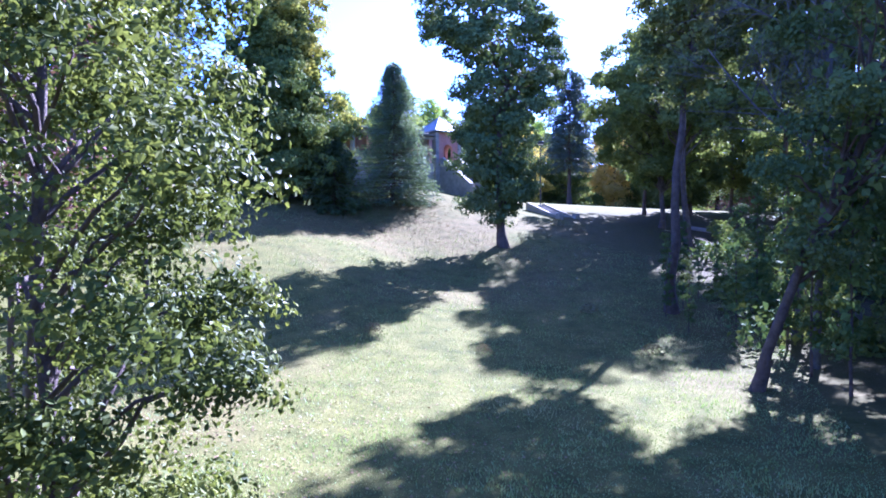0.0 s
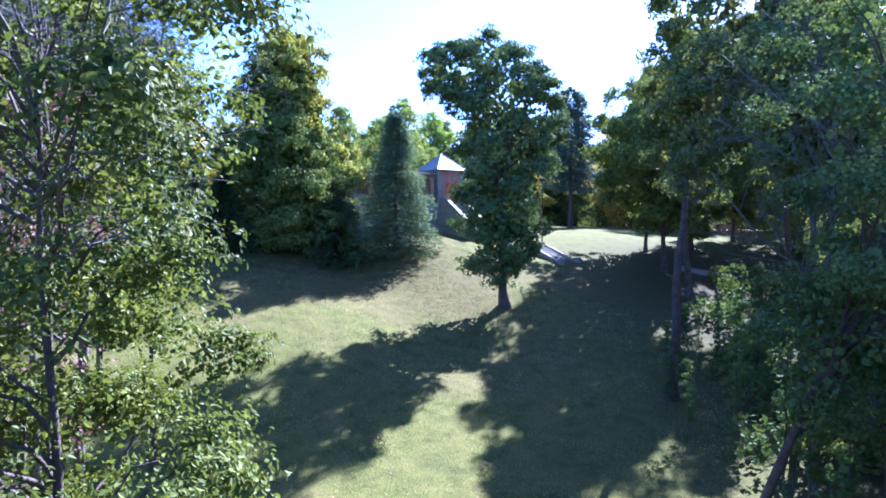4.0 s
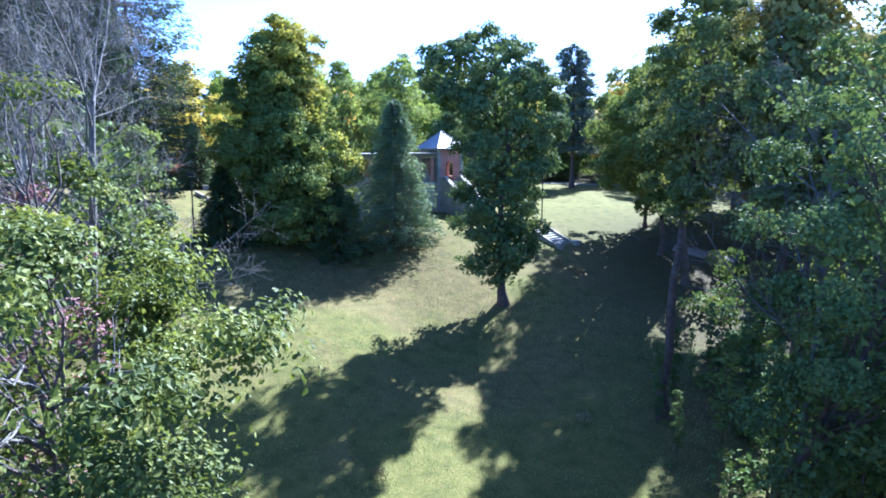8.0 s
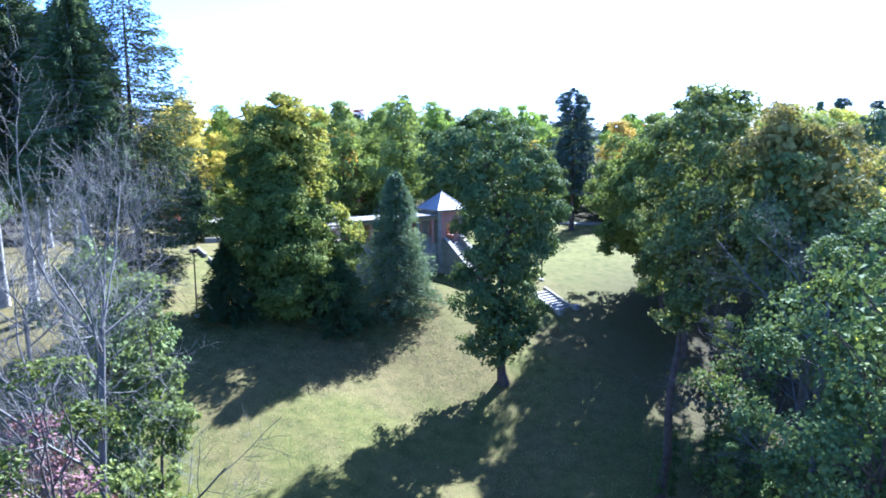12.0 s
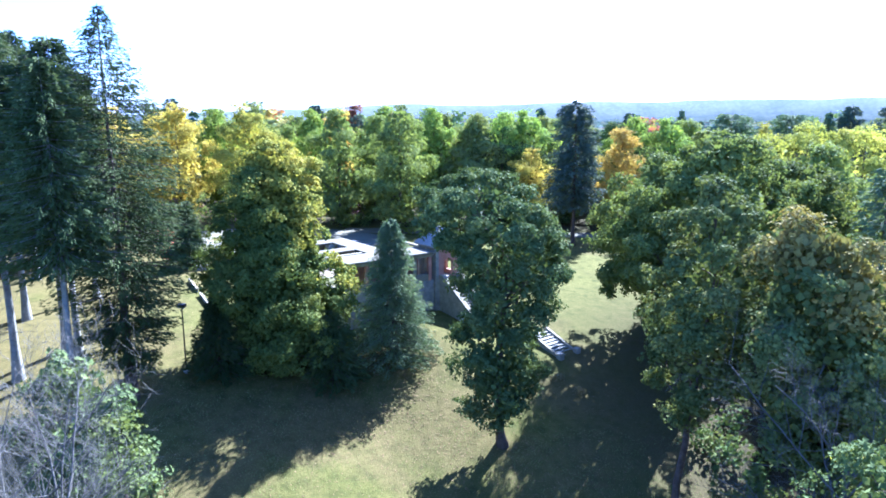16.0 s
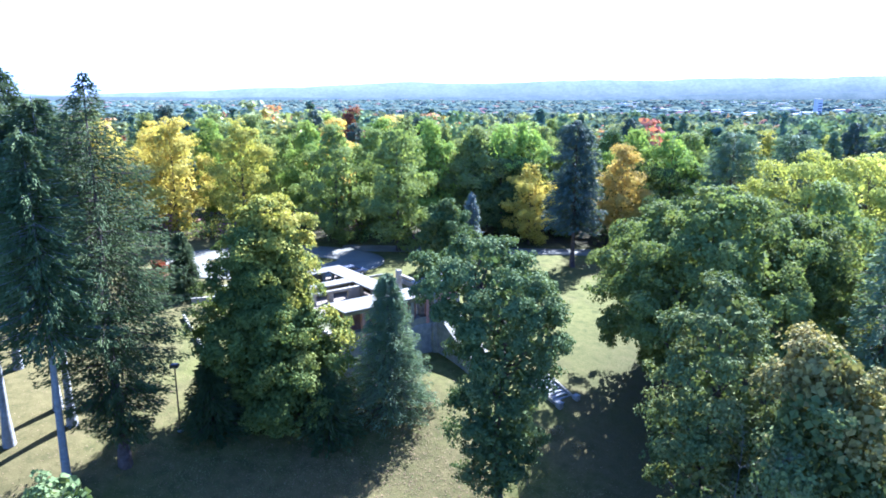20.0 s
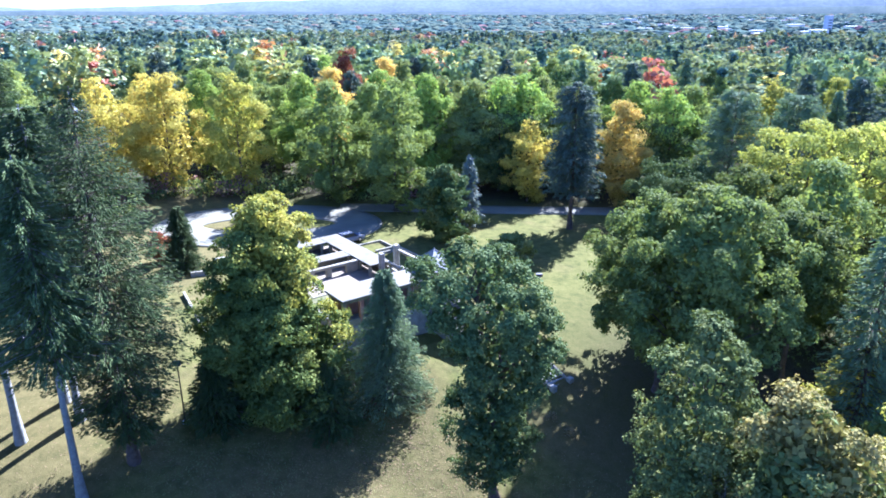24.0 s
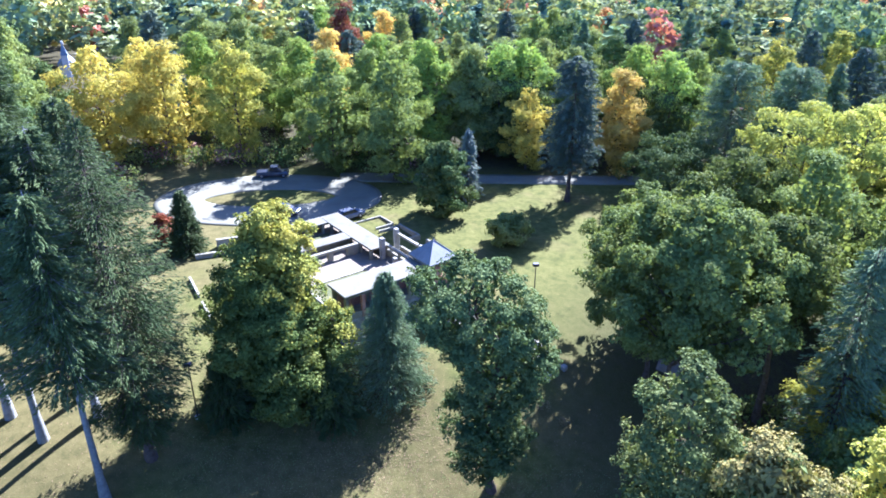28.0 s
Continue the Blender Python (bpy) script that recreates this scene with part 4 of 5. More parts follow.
plant("spruce_tree", -9.8, 63.0, conifer(6.5, 0.2, 3.2, SPRUCE, 15, 28, 10, 56, 0.42, 0.25, 0.2, 0.6), "low dark spruce between maple and young spruce", "conifer")

# the old spruces on the left-hand slope
plant("spruce_tree", -24.8, 56.4, conifer(30.2, 3.0, 7.0, SPRUCE, 21, 72, 11, 110, 0.34, 0.2, 0.42, 0.5, gap=0.08, thin_top=0.7, outline=[(3, 2.4), (8.6, 4.8), (13.5, 6.0), (17, 5.4), (21, 4.7), (23.5, 3.7), (26, 2.6), (28.4, 1.4), (30.2, 0.3)]), "tall old spruce with a thin open top", "conifer", group="old spruces")
tall = conifer(27.0, 12.5, 4.8, SPRUCE, 22, 50, 10, 80, 0.42, 0.2, 0.36, 0.55, gap=0.1, thin_top=0.3, bark=PALE_BARK)
tall2 = conifer(31.0, 13.0, 5.6, SPRUCE, 23, 50, 10, 80, 0.44, 0.22, 0.42, 0.55, gap=0.1, thin_top=0.3, bark=PALE_BARK)
for x, y, me, turn, s in ((-27.0, 52.2, tall, 0, 1.0), (-34.4, 57.4, tall2, 40, 0.92), (-30.8, 60.3, tall, 110, 1.0), (-33.2, 62.5, tall, 200, 0.95), (-38.6, 60.0, tall2, 130, 0.95),
                          (-37.5, 77, tall2, 220, 0.78), (-48, 84, tall2, 300, 0.92), (-45, 66, tall2, 20, 0.95), (-43, 55, tall, 75, 1.05), (-52, 72, tall, 15, 1.1), (-38, 49, tall, 250, 0.9), (-50, 58, tall2, 170, 0.9), (-57, 88, tall2, 90, 0.9), (-41, 70, tall, 145, 1.0), (-47, 50, tall, 10, 0.95), (-54, 64, tall2, 60, 0.88)):
    plant("spruce_tree", x, y, me, "tall old spruce with a bare lower trunk", "conifer", turn, s, "old spruces")

# near trees beside the camera's line
near_oak = plant("oak_tree", -6.7, 11.2, broadleaf(
    [(0.2, 3.4, 0.6, -0.3), (3.0, 3.2, 0.5, -0.2), (5.0, 4.1, 0.3, 0), (6.6, 3.7, 0.2, 0), (8.6, 3.8, 0.3, 0), (10.8, 3.8, 0.2, 0), (12.2, 2.7, 0.1, 0), (13.4, 2.8, 0.1, 0), (14.6, 3.8, 0.2, 0), (16.2, 3.9, 0.1, 0), (17.4, 3.2, -0.5, 0), (18.6, 0.9, -1.2, 0)],
    440, 165, 0.8, 0.12, NEAR, 31, 0.17, limbs=54, lobed=True, up=0.7, hollow=0.5, fill=7500, core=0.92), "leafy oak with glossy lobed leaves close to the path")
r = np.random.default_rng(38)
for k in range(9):
    # dead grey limbs that reach out of the crown
    dead, th, reach, z0 = Wood(5), r.uniform(-2.4, -0.1), r.uniform(2.8, 4.6), r.uniform(12.5, 15.8)
    line = bend((0, 0, z0), (np.cos(th) * reach, np.sin(th) * reach, z0 + r.uniform(0.3, 1.6)), r, 0.05, 8)
    dead.limb(line, 0.05, 0.012)
    for j in range(9):
        q = line[int(r.integers(3, 8))]
        dead.limb(bend(q, q + r.normal(0, 0.6, 3) + (0, 0, 0.25), r, 0.05, 4), 0.014, 0.005, 4)
    limb = new("dead_branch", dead.mesh("dead_branch", DEAD_BARK))
    limb.parent = near_oak
    limb["label"] = "grey leafless branch"
plant("oak_tree", -9.8, 16.6, broadleaf([(6, 1.4, 0, 0), (10, 2.6, 0.2, 0), (15, 3.2, 0.4, 0), (18.5, 2.6, 0, 0), (21, 0.8, 0, 0)], 130, 70, 0.6, 0.14, NEAR, 37, 0.15, limbs=34, lobed=True, fill=200), "thin-crowned oak with sparse lobed leaves")
plant("bare_tree", -11.1, 20.4, bare_tree(25.5, 32, 0.2, DEAD_BARK), "leafless grey tree with fine pale twigs", "tree")
plant("bare_tree", -14.6, 24.5, bare_tree(24.5, 33, 0.17, DEAD_BARK), "leafless grey tree with fine pale twigs", "tree")
plant("small_tree", -11.9, 19.2, broadleaf([(5, 1.5, 0, 0), (9, 2.4, 0, 0), (15, 3.1, 0, 0), (18.2, 1.0, 0, 0)], 150, 60, 0.7, 0.13, RUSSET, 34, 0.12, limbs=24, fill=0), "slender tree with russet leaves")
plant("small_tree", -13.2, 31.0, broadleaf([(6, 0.9, 0, 0), (9, 1.5, 0, 0), (12, 1.9, 0.2, 0), (14, 1.4, 0, 0), (16.5, 1.6, -0.4, 0), (18.3, 0.6, -0.6, 0)], 50, 130, 0.7, 0.18, GREEN, 35, 0.16, limbs=20, fill=100), "small green oak on the slope")
plant("small_tree", -18.5, 37.0, broadleaf([(3, 2.0, 0, 0), (9, 3.6, 0, 0), (14, 3.4, 0, 0), (18, 1.0, 0, 0)], 110, 110, 0.9, 0.22, OAK, 36, 0.2, limbs=24, fill=600), "small olive-green tree on the slope")

# the trees of the right-hand wood, from near to far
# yellow on this oak's upper right is colour for sunlit leaves
plant("oak_tree", 12.2, 27.4, broadleaf([(5.2, 1.2, 1.4, -0.8), (8, 3.4, 2.6, -2.0), (13, 4.4, 3.3, -3.5), (18, 4.3, 3.0, -4.5), (21, 3.4, 2.6, -4.8), (23.6, 0.8, 2.4, -4.8)], 250, 120, 0.8, 0.145, OAK, 41, 0.24, limbs=44, hollow=0.4, fill=700, turned_lit=TURNED_LIT, toward=(0.5, 0.0, 0.5), start=0.6), "leafy oak leaning over the slope")
plant("bare_tree", 16.6, 31.0, bare_tree(24.0, 42, 0.2, DEAD_BARK), "half-dead tree with grey leafless twigs", "tree")
# bronze top is leaf colour with sunlight painted in
plant("maple_tree", 19.2, 37.6, broadleaf([(12.5, 2.0, 0.6, 0), (15.5, 4.4, 0.6, 0), (18, 5.8, 0.8, 0), (21.5, 5.4, 0.6, -0.2), (24.6, 3.4, -0.6, -0.2), (26.8, 0.9, -1.6, -0.2)], 240, 150, 0.95, 0.19, PALE, 43, 0.3, limbs=40, fill=3500, turned_lit=BRONZE_LIT, toward=(0.2, 0.0, 0.7), start=0.3), "maple with pale olive leaves in dense clumps")
plant("oak_tree", 14.0, 42.6, broadleaf([(13.0, 0.9, 0.6, 0), (15.0, 2.6, 1.0, 0), (18.5, 3.6, 1.5, 0.2), (22, 3.8, 1.7, 0.2), (25, 2.9, 1.6, 0.2), (27.2, 0.9, 1.5, 0.2)], 210, 140, 0.85, 0.2, PALE, 44, 0.36, limbs=36, fill=500), "tall oak with pale olive leaves on a slim trunk")
plant("oak_tree", 22.6, 64.4, broadleaf([(10.2, 3.0, 0.9, 0), (12.2, 6.6, 1.0, 0), (15, 7.8, 1.2, 0), (20, 7.0, 1.2, 0), (23, 4.6, 1.2, 0), (25.4, 0.9, 1.2, 0)], 340, 120, 1.05, 0.26, GREEN, 45, 0.34, limbs=40, lean=(-1.4, 0), fill=1700, core=0.55, hollow=0.45), "wide green oak with a bowed dark trunk")
plant("oak_tree", 22.4, 71.6, broadleaf([(4.4, 2.6, 0.2, 0), (7, 5.8, 0.2, 0), (11.5, 6.6, 0, 0), (15.5, 6.0, -0.3, 0), (19, 4.2, -0.6, 0), (21.2, 1.0, -0.6, 0)], 260, 115, 1.05, 0.26, GREEN, 145, 0.3, limbs=34, fill=1200, hollow=0.45), "spreading green oak at the edge of the lawn")
plant("oak_tree", 33.0, 67.0, broadleaf([(12.5, 2.0, 0, 0.5), (15, 4.8, 0, 1.0), (18, 5.4, -0.3, 1.0), (20.5, 4.4, -0.5, 1.0), (22.5, 1.0, -0.5, 1.0)], 150, 120, 1.15, 0.28, GREEN, 46, 0.42, limbs=40, fill=500), "wide green oak in the wood")
plant("oak_tree", 23.2, 80.4, broadleaf([(3.2, 2.6, 0, 0), (6, 5.3, 0, 0), (10, 6.0, -0.1, 0), (14, 4.8, -0.1, 0), (17.8, 0.8, 0, 0)], 180, 110, 0.95, 0.25, GREEN, 47, 0.24, limbs=26, fill=600), "green many-stemmed oak by the gravel walk")
plant("oak_tree", 29.5, 84.0, broadleaf([(1.6, 2.5, 0, 0), (6, 5.4, 0, 0), (10.5, 6.0, 0, 0), (14.5, 4.2, 0, 0), (17, 0.9, 0, 0)], 200, 115, 1.15, 0.3, GREEN, 48, 0.4, limbs=34, fill=800), "green tree with yellowing leaves by the lawn")
plant("larch_tree", 36.0, 60.0, conifer(25.0, 4.0, 4.4, FIR, 49, 50, 8, 34, 0.55, 0.1, 0.28, 0.5, gap=0.12), "slender soft-green larch in the wood", "conifer")
plant("larch_tree", 41.0, 63.5, conifer(24.0, 4.0, 4.2, FIR, 50, 50, 8, 34, 0.55, 0.1, 0.28, 0.5, gap=0.12), "slender soft-green larch in the wood", "conifer")
plant("maple_tree", 27.0, 39.5, broadleaf([(4, 2.2, 0, 0), (10, 5.2, 0, 0), (16, 5.6, 0, 0), (22, 4.0, 0, 0), (27, 0.9, 0, 0)], 220, 140, 0.95, 0.22, GREEN, 51, 0.3, limbs=34, fill=700, turned_lit=TURNED_LIT, toward=(-0.1, -0.1, 0.7), start=0.1), "maple with bright yellow-green leaves")
sapling = broadleaf([(1.5, 0.5, 0, 0), (4, 1.0, 0, 0), (7, 1.1, 0, 0), (10, 0.4, 0, 0)], 34, 70, 0.5, 0.15, DARK, 53, 0.08, limbs=16, fill=60)
for x, y, s, turn in ((16.9, 34.2, 0.95, 0), (13.3, 41.6, 0.5, 45), (15.0, 43.6, 0.55, 200), (13.4, 38.0, 0.4, 120), (16.2, 49.0, 0.4, 260), (15.6, 29.5, 0.9, 80), (18.2, 34.5, 0.95, 150), (15.5, 26.5, 1.0, 210), (16.6, 39.5, 0.7, 300), (20.5, 45.5, 0.8, 30), (19.5, 30.5, 1.05, 110), (19.8, 50.5, 0.45, 10), (17.2, 47.0, 0.4, 60)):
    plant("sapling", x, y, sapling, "leafy sapling in the shade of the wood", "tree", turn, s, "saplings")

# trees behind the house and round the drive
plant("pine_tree", 20.6, 114.0, conifer(23.0, 6.8, 4.8, GREY, 61, 44, 9, 50, 0.6, 0.4, 0.4, 0.4, tip=0.3), "tall grey-blue spruce with a clear trunk on the lawn", "conifer")
plant("round_tree", 0.7, 107.5, broadleaf([(0.5, 2.6, 0, 0), (2.5, 4.2, 0, 0), (6, 4.5, 0, 0), (9, 3.3, 0, 0), (11.8, 0.9, 0, 0)], 150, 110, 0.9, 0.28, DARK, 62, 0.25, limbs=20, fill=900), "dense round green tree on the back lawn")
plant("blue_spruce", 4.6, 114.5, conifer(11.4, 0.3, 2.6, BLUE, 63, 38, 8, 22, 0.6, 0.2, 0.2, 0.85), "pale blue spruce on the back lawn", "conifer")
plant("small_spruce", -32.8, 92.0, conifer(8.6, 0.2, 3.0, SPRUCE, 64, 40, 10, 60, 0.36, 0.2, 0.15, 0.8), "small dark spruce beside the drive", "conifer")
plant("red_shrub", -36.6, 94.5, broadleaf([(0.3, 1.0, 0, 0), (1.5, 1.9, 0, 0), (3, 1.7, 0, 0), (4.2, 0.5, 0, 0)], 50, 70, 0.55, 0.24, RED, 65, 0.08, limbs=14, fill=200), "rounded shrub with red autumn leaves", "shrub")
plant("shrub", 9.4, 97.5, broadleaf([(0.3, 1.8, 0, 0), (1.6, 3.2, 0, 0), (3.2, 2.8, 0, 0), (4.8, 0.7, 0, 0)], 80, 80, 0.7, 0.26, OLIVE, 66, 0.1, limbs=16, fill=400), "wide olive-brown shrub on the back lawn", "shrub")

WOOD_LABEL = {"turning": "tall tree turning from green to yellow", "lime": "tall yellow-green tree behind the drive", "yellow": "tall tree in bright yellow autumn leaf", "green": "tall green tree behind the drive", "dark": "tall dark green tree at the wood's edge",
              "orange": "tall tree with orange autumn leaves", "red": "tree with red autumn leaves in the wood", "olive": "olive-green tree in the wood"}


def wood_tree(mat, seed, h=20.0, w=6.6, low=1.0):
    return broadleaf([(low, w * 0.45, 0, 0), (h * 0.25, w * 0.9, 0, 0), (h * 0.5, w, 0, 0), (h * 0.75, w * 0.78, 0, 0), (h * 0.92, w * 0.42, 0, 0), (h, w * 0.1, 0, 0)], 115, 140, 1.4, 0.27, mat, seed, 0.32, limbs=14, fill=900)


KIND = {"lime": [wood_tree(LIME, 71), wood_tree(LIME, 72, w=5.8)], "yellow": [wood_tree(YELLOW, 73, w=7.0), wood_tree(YELLOW, 74, w=6.6)], "turning": [wood_tree(TURNED_LIT, 86), wood_tree(TURNED_LIT, 87, w=5.8)], "green": [wood_tree(SUNLIT, 75), wood_tree(SUNLIT, 76, w=6.0)],
        "dark": [wood_tree(DARK, 77), wood_tree(DARK, 78, w=5.6)], "orange": [wood_tree(ORANGE, 79, w=5.6)], "red": [wood_tree(RED, 80, w=4.6)], "olive": [wood_tree(OLIVE, 81), wood_tree(OLIVE, 82, w=5.8)]}
# dark tree at (24, 137.5) is added behind the pine to shade the road
ROW = [(-18.3, 126, 20, "green"), (-7.4, 121, 21.5, "green"), (-58, 127.5, 20.5, "yellow"), (-48, 130.5, 20.5, "yellow"), (-35.8, 131, 20.5, "turning"), (-25, 140, 20, "lime"), (11, 136.5, 20.5, "topped"), (31.4, 128, 18, "orange"),
       (15.6, 129.5, 14.5, "yellow"), (48.5, 98, 20.5, "golden"), (57, 99, 20, "golden"), (-2, 136, 21, "lime"), (6, 140, 20, "olive"), (-12, 140, 21, "lime"), (20, 148, 20, "olive"), (36.2, 112, 12, "broad"),
       (44, 84, 20, "green"), (38.5, 93, 16, "oak"), (52, 80, 20, "green"), (60, 86, 20, "dark"), (24, 137.5, 15, "dark"), (46, 70, 20, "dark"), (55, 66, 20, "green"), (50, 52, 20, "olive"), (42, 28, 18, "dark"),
       (46, 36, 19, "green"), (-69, 121, 20, "green"), (-64, 114, 20, "green"), (-60, 100, 20, "dark"), (-70, 104, 20, "green"), (-66, 90, 20, "dark"), (41, 132, 20, "topped"), (47.5, 121, 20.5, "larch"),
       (55.5, 117, 20.5, "larch"), (66, 109, 20, "olive"), (36.5, 140, 20, "topped"), (66, 96, 20, "green"), (-22, 150, 20, "orange"), (-24, 186, 22, "red"), (-14, 190, 20, "orange"), (40, 150, 19, "green"), (6, 136, 20, "olive"), (16, 138, 21, "topped"), (12, 145, 20, "olive"), (26, 146, 19, "olive"), (0, 139, 20, "olive"), (-13, 134, 19, "green"), (33, 52, 15, "shade"), (-55, 140, 20, "yellow"), (-46, 146, 20, "lime")]
KIND["golden"] = [broadleaf([(5, 2.4, 0, 0), (8.5, 6.4, 0, 0), (13, 7.4, 0, 0), (17, 6.0, 0, 0), (20, 1.4, 0, 0)], 170, 130, 1.25, 0.27, SPRING, 88, 0.34, limbs=34, fill=300)]
KIND["oak"] = [broadleaf([(4, 3.0, 0, 0), (8, 7.6, 0, 0), (12, 9.0, 0, 0), (16, 7.0, 0, 0), (19, 3.4, 0, 0), (20, 1.0, 0, 0)], 200, 130, 1.4, 0.28, GREEN, 89, 0.34, limbs=24, fill=800)]
KIND["broad"] = [broadleaf([(1.0, 6.0, 0, 0), (5, 10.8, 0, 0), (11, 11.8, 0, 0), (16, 8.6, 0, 0), (20, 1.6, 0, 0)], 240, 150, 1.9, 0.36, OAK, 91, 0.4, limbs=24, fill=900)]
# the yellow-green top is sunlight painted onto the upper leaves
KIND["topped"] = [broadleaf([(1, 3.0, 0, 0), (5, 5.6, 0, 0), (10, 6.2, 0, 0), (15, 5.4, 0, 0), (18.6, 3.0, 0, 0), (20, 0.8, 0, 0)], 130, 140, 1.3, 0.27, OAK, 92, 0.3, limbs=20, fill=900, turned_lit=LIME, toward=(0.2, 0, 1.0), start=0.25)]
KIND["larch"] = [conifer(20.5, 1.5, 7.2, FIR, 93, 46, 12, 60, 0.5, 0.0, 0.34, 0.42, gap=0.08, tip=0.1)]
WOOD_LABEL.update(golden="wide tree in bright yellow-green leaf", oak="broad green oak in the wood", broad="low broad dark green tree behind the lawn", topped="dark green tree with a yellowing top", larch="soft grey-green larch standing in the wood")
# dense dark trees added, mostly out of view, to shade the wood
KIND["shade"] = [broadleaf([(3, 2.6, 0, 0), (6, 5.0, 0, 0), (11, 5.8, 0, 0), (16, 4.6, 0, 0), (20, 0.8, 0, 0)], 150, 95, 1.0, 0.27, DARK, 83, 0.3, limbs=20, fill=700)]
WOOD_LABEL["shade"] = "dark leafy tree deep in the wood"
ROW += [(-58, 70, 19, "shade"), (-55, 79, 18, "dark"), (-63, 84, 19, "green"), (-58, 62, 18, "dark"), (-66, 74, 20, "dark"), (-52, 92, 15, "green"), (-48, 97, 13, "dark"), (23.5, 30.5, 17, "shade"), (29, 30, 19, "shade"), (21, 21, 16, "shade"), (41, 54, 14, "shade"), (22, 12, 17, "shade"), (33, 22, 18, "shade")]
KIND["pine"] = [conifer(20.5, 3.0, 5.6, GREY, 84, 34, 10, 40, 0.7, 0.1, 0.36, 0.6, gap=0.1, tip=0.05), conifer(20.5, 2.0, 4.8, FIR, 85, 30, 9, 34, 0.8, 0.15, 0.36, 0.8, gap=0.12, tip=0.04)]
WOOD_LABEL["pine"] = "tall grey-green pine standing in the wood"
ROW += [(62, 118, 21, "pine"), (70, 126, 22, "pine"), (57, 124, 20, "pine"), (80, 132, 22, "pine"), (-97, 146, 21, "pine"), (-60, 160, 22, "pine"), (30, 160, 22, "pine"), (44, 172, 21, "pine"), (58, 178, 22, "pine"), (-30, 172, 21, "pine"), (8, 176, 20, "pine")]
placed = []
for k, (x, y, h, kind) in enumerate(ROW):
    me = KIND[kind][k % len(KIND[kind])]
    plant(f"{kind}_tree" if kind in ("lime", "olive") else "wood_tree", x, y, me, WOOD_LABEL[kind], "tree", (k * 67) % 360, (h + 0.4) / 20.0, "trees round the drive")
    placed.append((x, y))
r = np.random.default_rng(90)
names = ["green", "dark", "olive", "green", "pine", "dark", "olive", "pine", "lime", "dark", "green", "turning"]
count = 0
while count < 95:
    x, y = r.uniform(-150, 165), r.uniform(40, 215)
    inside = (-60 < x < 32 and y < 143) or (x < 36 and y < 92) or (x < -40 and y < 60) or abs(x) > 20 + 0.72 * y or (y > 140 and abs(x + 0.526 * (y - 8.6)) < 13) or (y > 175 and abs(x + 0.418 * (y - 8)) < 13)
    if inside or min((x - a) ** 2 + (y - b) ** 2 for a, b in placed) < 52:
        continue
    placed.append((x, y))
    k = names[int(r.integers(len(names)))]
    me = KIND[k][count % len(KIND[k])]
    plant("wood_tree", x, y, me, WOOD_LABEL[k], "tree", float(r.uniform(0, 360)), float(r.uniform(0.75, 1.05)), "woodland trees")
    count += 1


# unseen trees added behind and beside the walk's foot to block sky light
count = 0
while count < 64:
    x, y = r.uniform(-70, 70), r.uniform(-60, 20)
    if abs(x) < 9 + max(0.0, y + 4) * 1.1 or (y > -3 and abs(x) < 17) or min((x - a) ** 2 + (y - b) ** 2 for a, b in placed) < 40:
        continue
    placed.append((x, y))
    k = ("dark", "green", "shade", "pine")[count % 4]
    plant("wood_tree", x, y, KIND[k][count % len(KIND[k])], WOOD_LABEL[k], "tree", float(r.uniform(0, 360)), float(r.uniform(1.0, 1.35)), "woodland trees")
    count += 1


# ---------------------------------------------------------------- undergrowth at the wood's edge
def undergrowth(spots, seed, mats, label):
    r = np.random.default_rng(seed)
    V, F, K, n = [], [], [], 0
    for x, y, h, w in spots:
        c = inner_points([(0, w * 0.9, 0, 0), (h * 0.6, w, 0, 0), (h, w * 0.4, 0, 0)], 110, r, 1.0) + (x, y, gz(x, y))
        v, f = leaf_quads(c, 0.42, r, 0.6, 0.7)
        V.append(v)
        F.append(f + n)
        K.append(np.full(len(f), r.integers(len(mats))))
        n += len(v)
    ob = new("undergrowth", quick_mesh("undergrowth", np.concatenate(V), np.concatenate(F), mats, np.concatenate(K)))
    return tagged(ob, label, "undergrowth", kind="stuff")


r = np.random.default_rng(95)
spots = []
while len(spots) < 420:
    x, y = r.uniform(-85, 90), r.uniform(35, 175)
    if (-48 < x < 40 and y < 126.5 + 2 * math.sin(x / 7)) or (x < 30 and y < 100) or (-46 < x < 0 and y < 75) or abs(x) > 20 + 0.72 * y:
        continue
    spots.append((x, y, r.uniform(1.2, 4.5), r.uniform(1.4, 3.0)))
undergrowth(spots, 96, [DARK, GREEN, OLIVE, RUSSET], "tangled undergrowth along the wood's edge")
spots = [(x, 128.5 + 1.5 * math.sin(x * 1.7), r.uniform(2.6, 4.6), r.uniform(1.6, 2.4)) for x in np.arange(-68, -24, 1.1)]
undergrowth(spots, 98, [OLIVE, TURNED_LIT, DARK, RUSSET], "brushy undergrowth below the yellow trees")
spots = []
while len(spots) < 110:
    x, y = r.uniform(11, 36), r.uniform(33, 70)
    if x > max(12.5, 16.5 + (y - 44) * 0.33):
        spots.append((x, y, r.uniform(0.8, 2.6), r.uniform(1.0, 2.0)))
undergrowth(spots, 97, [DARK, GREEN], "leafy undergrowth in the shade of the oaks")

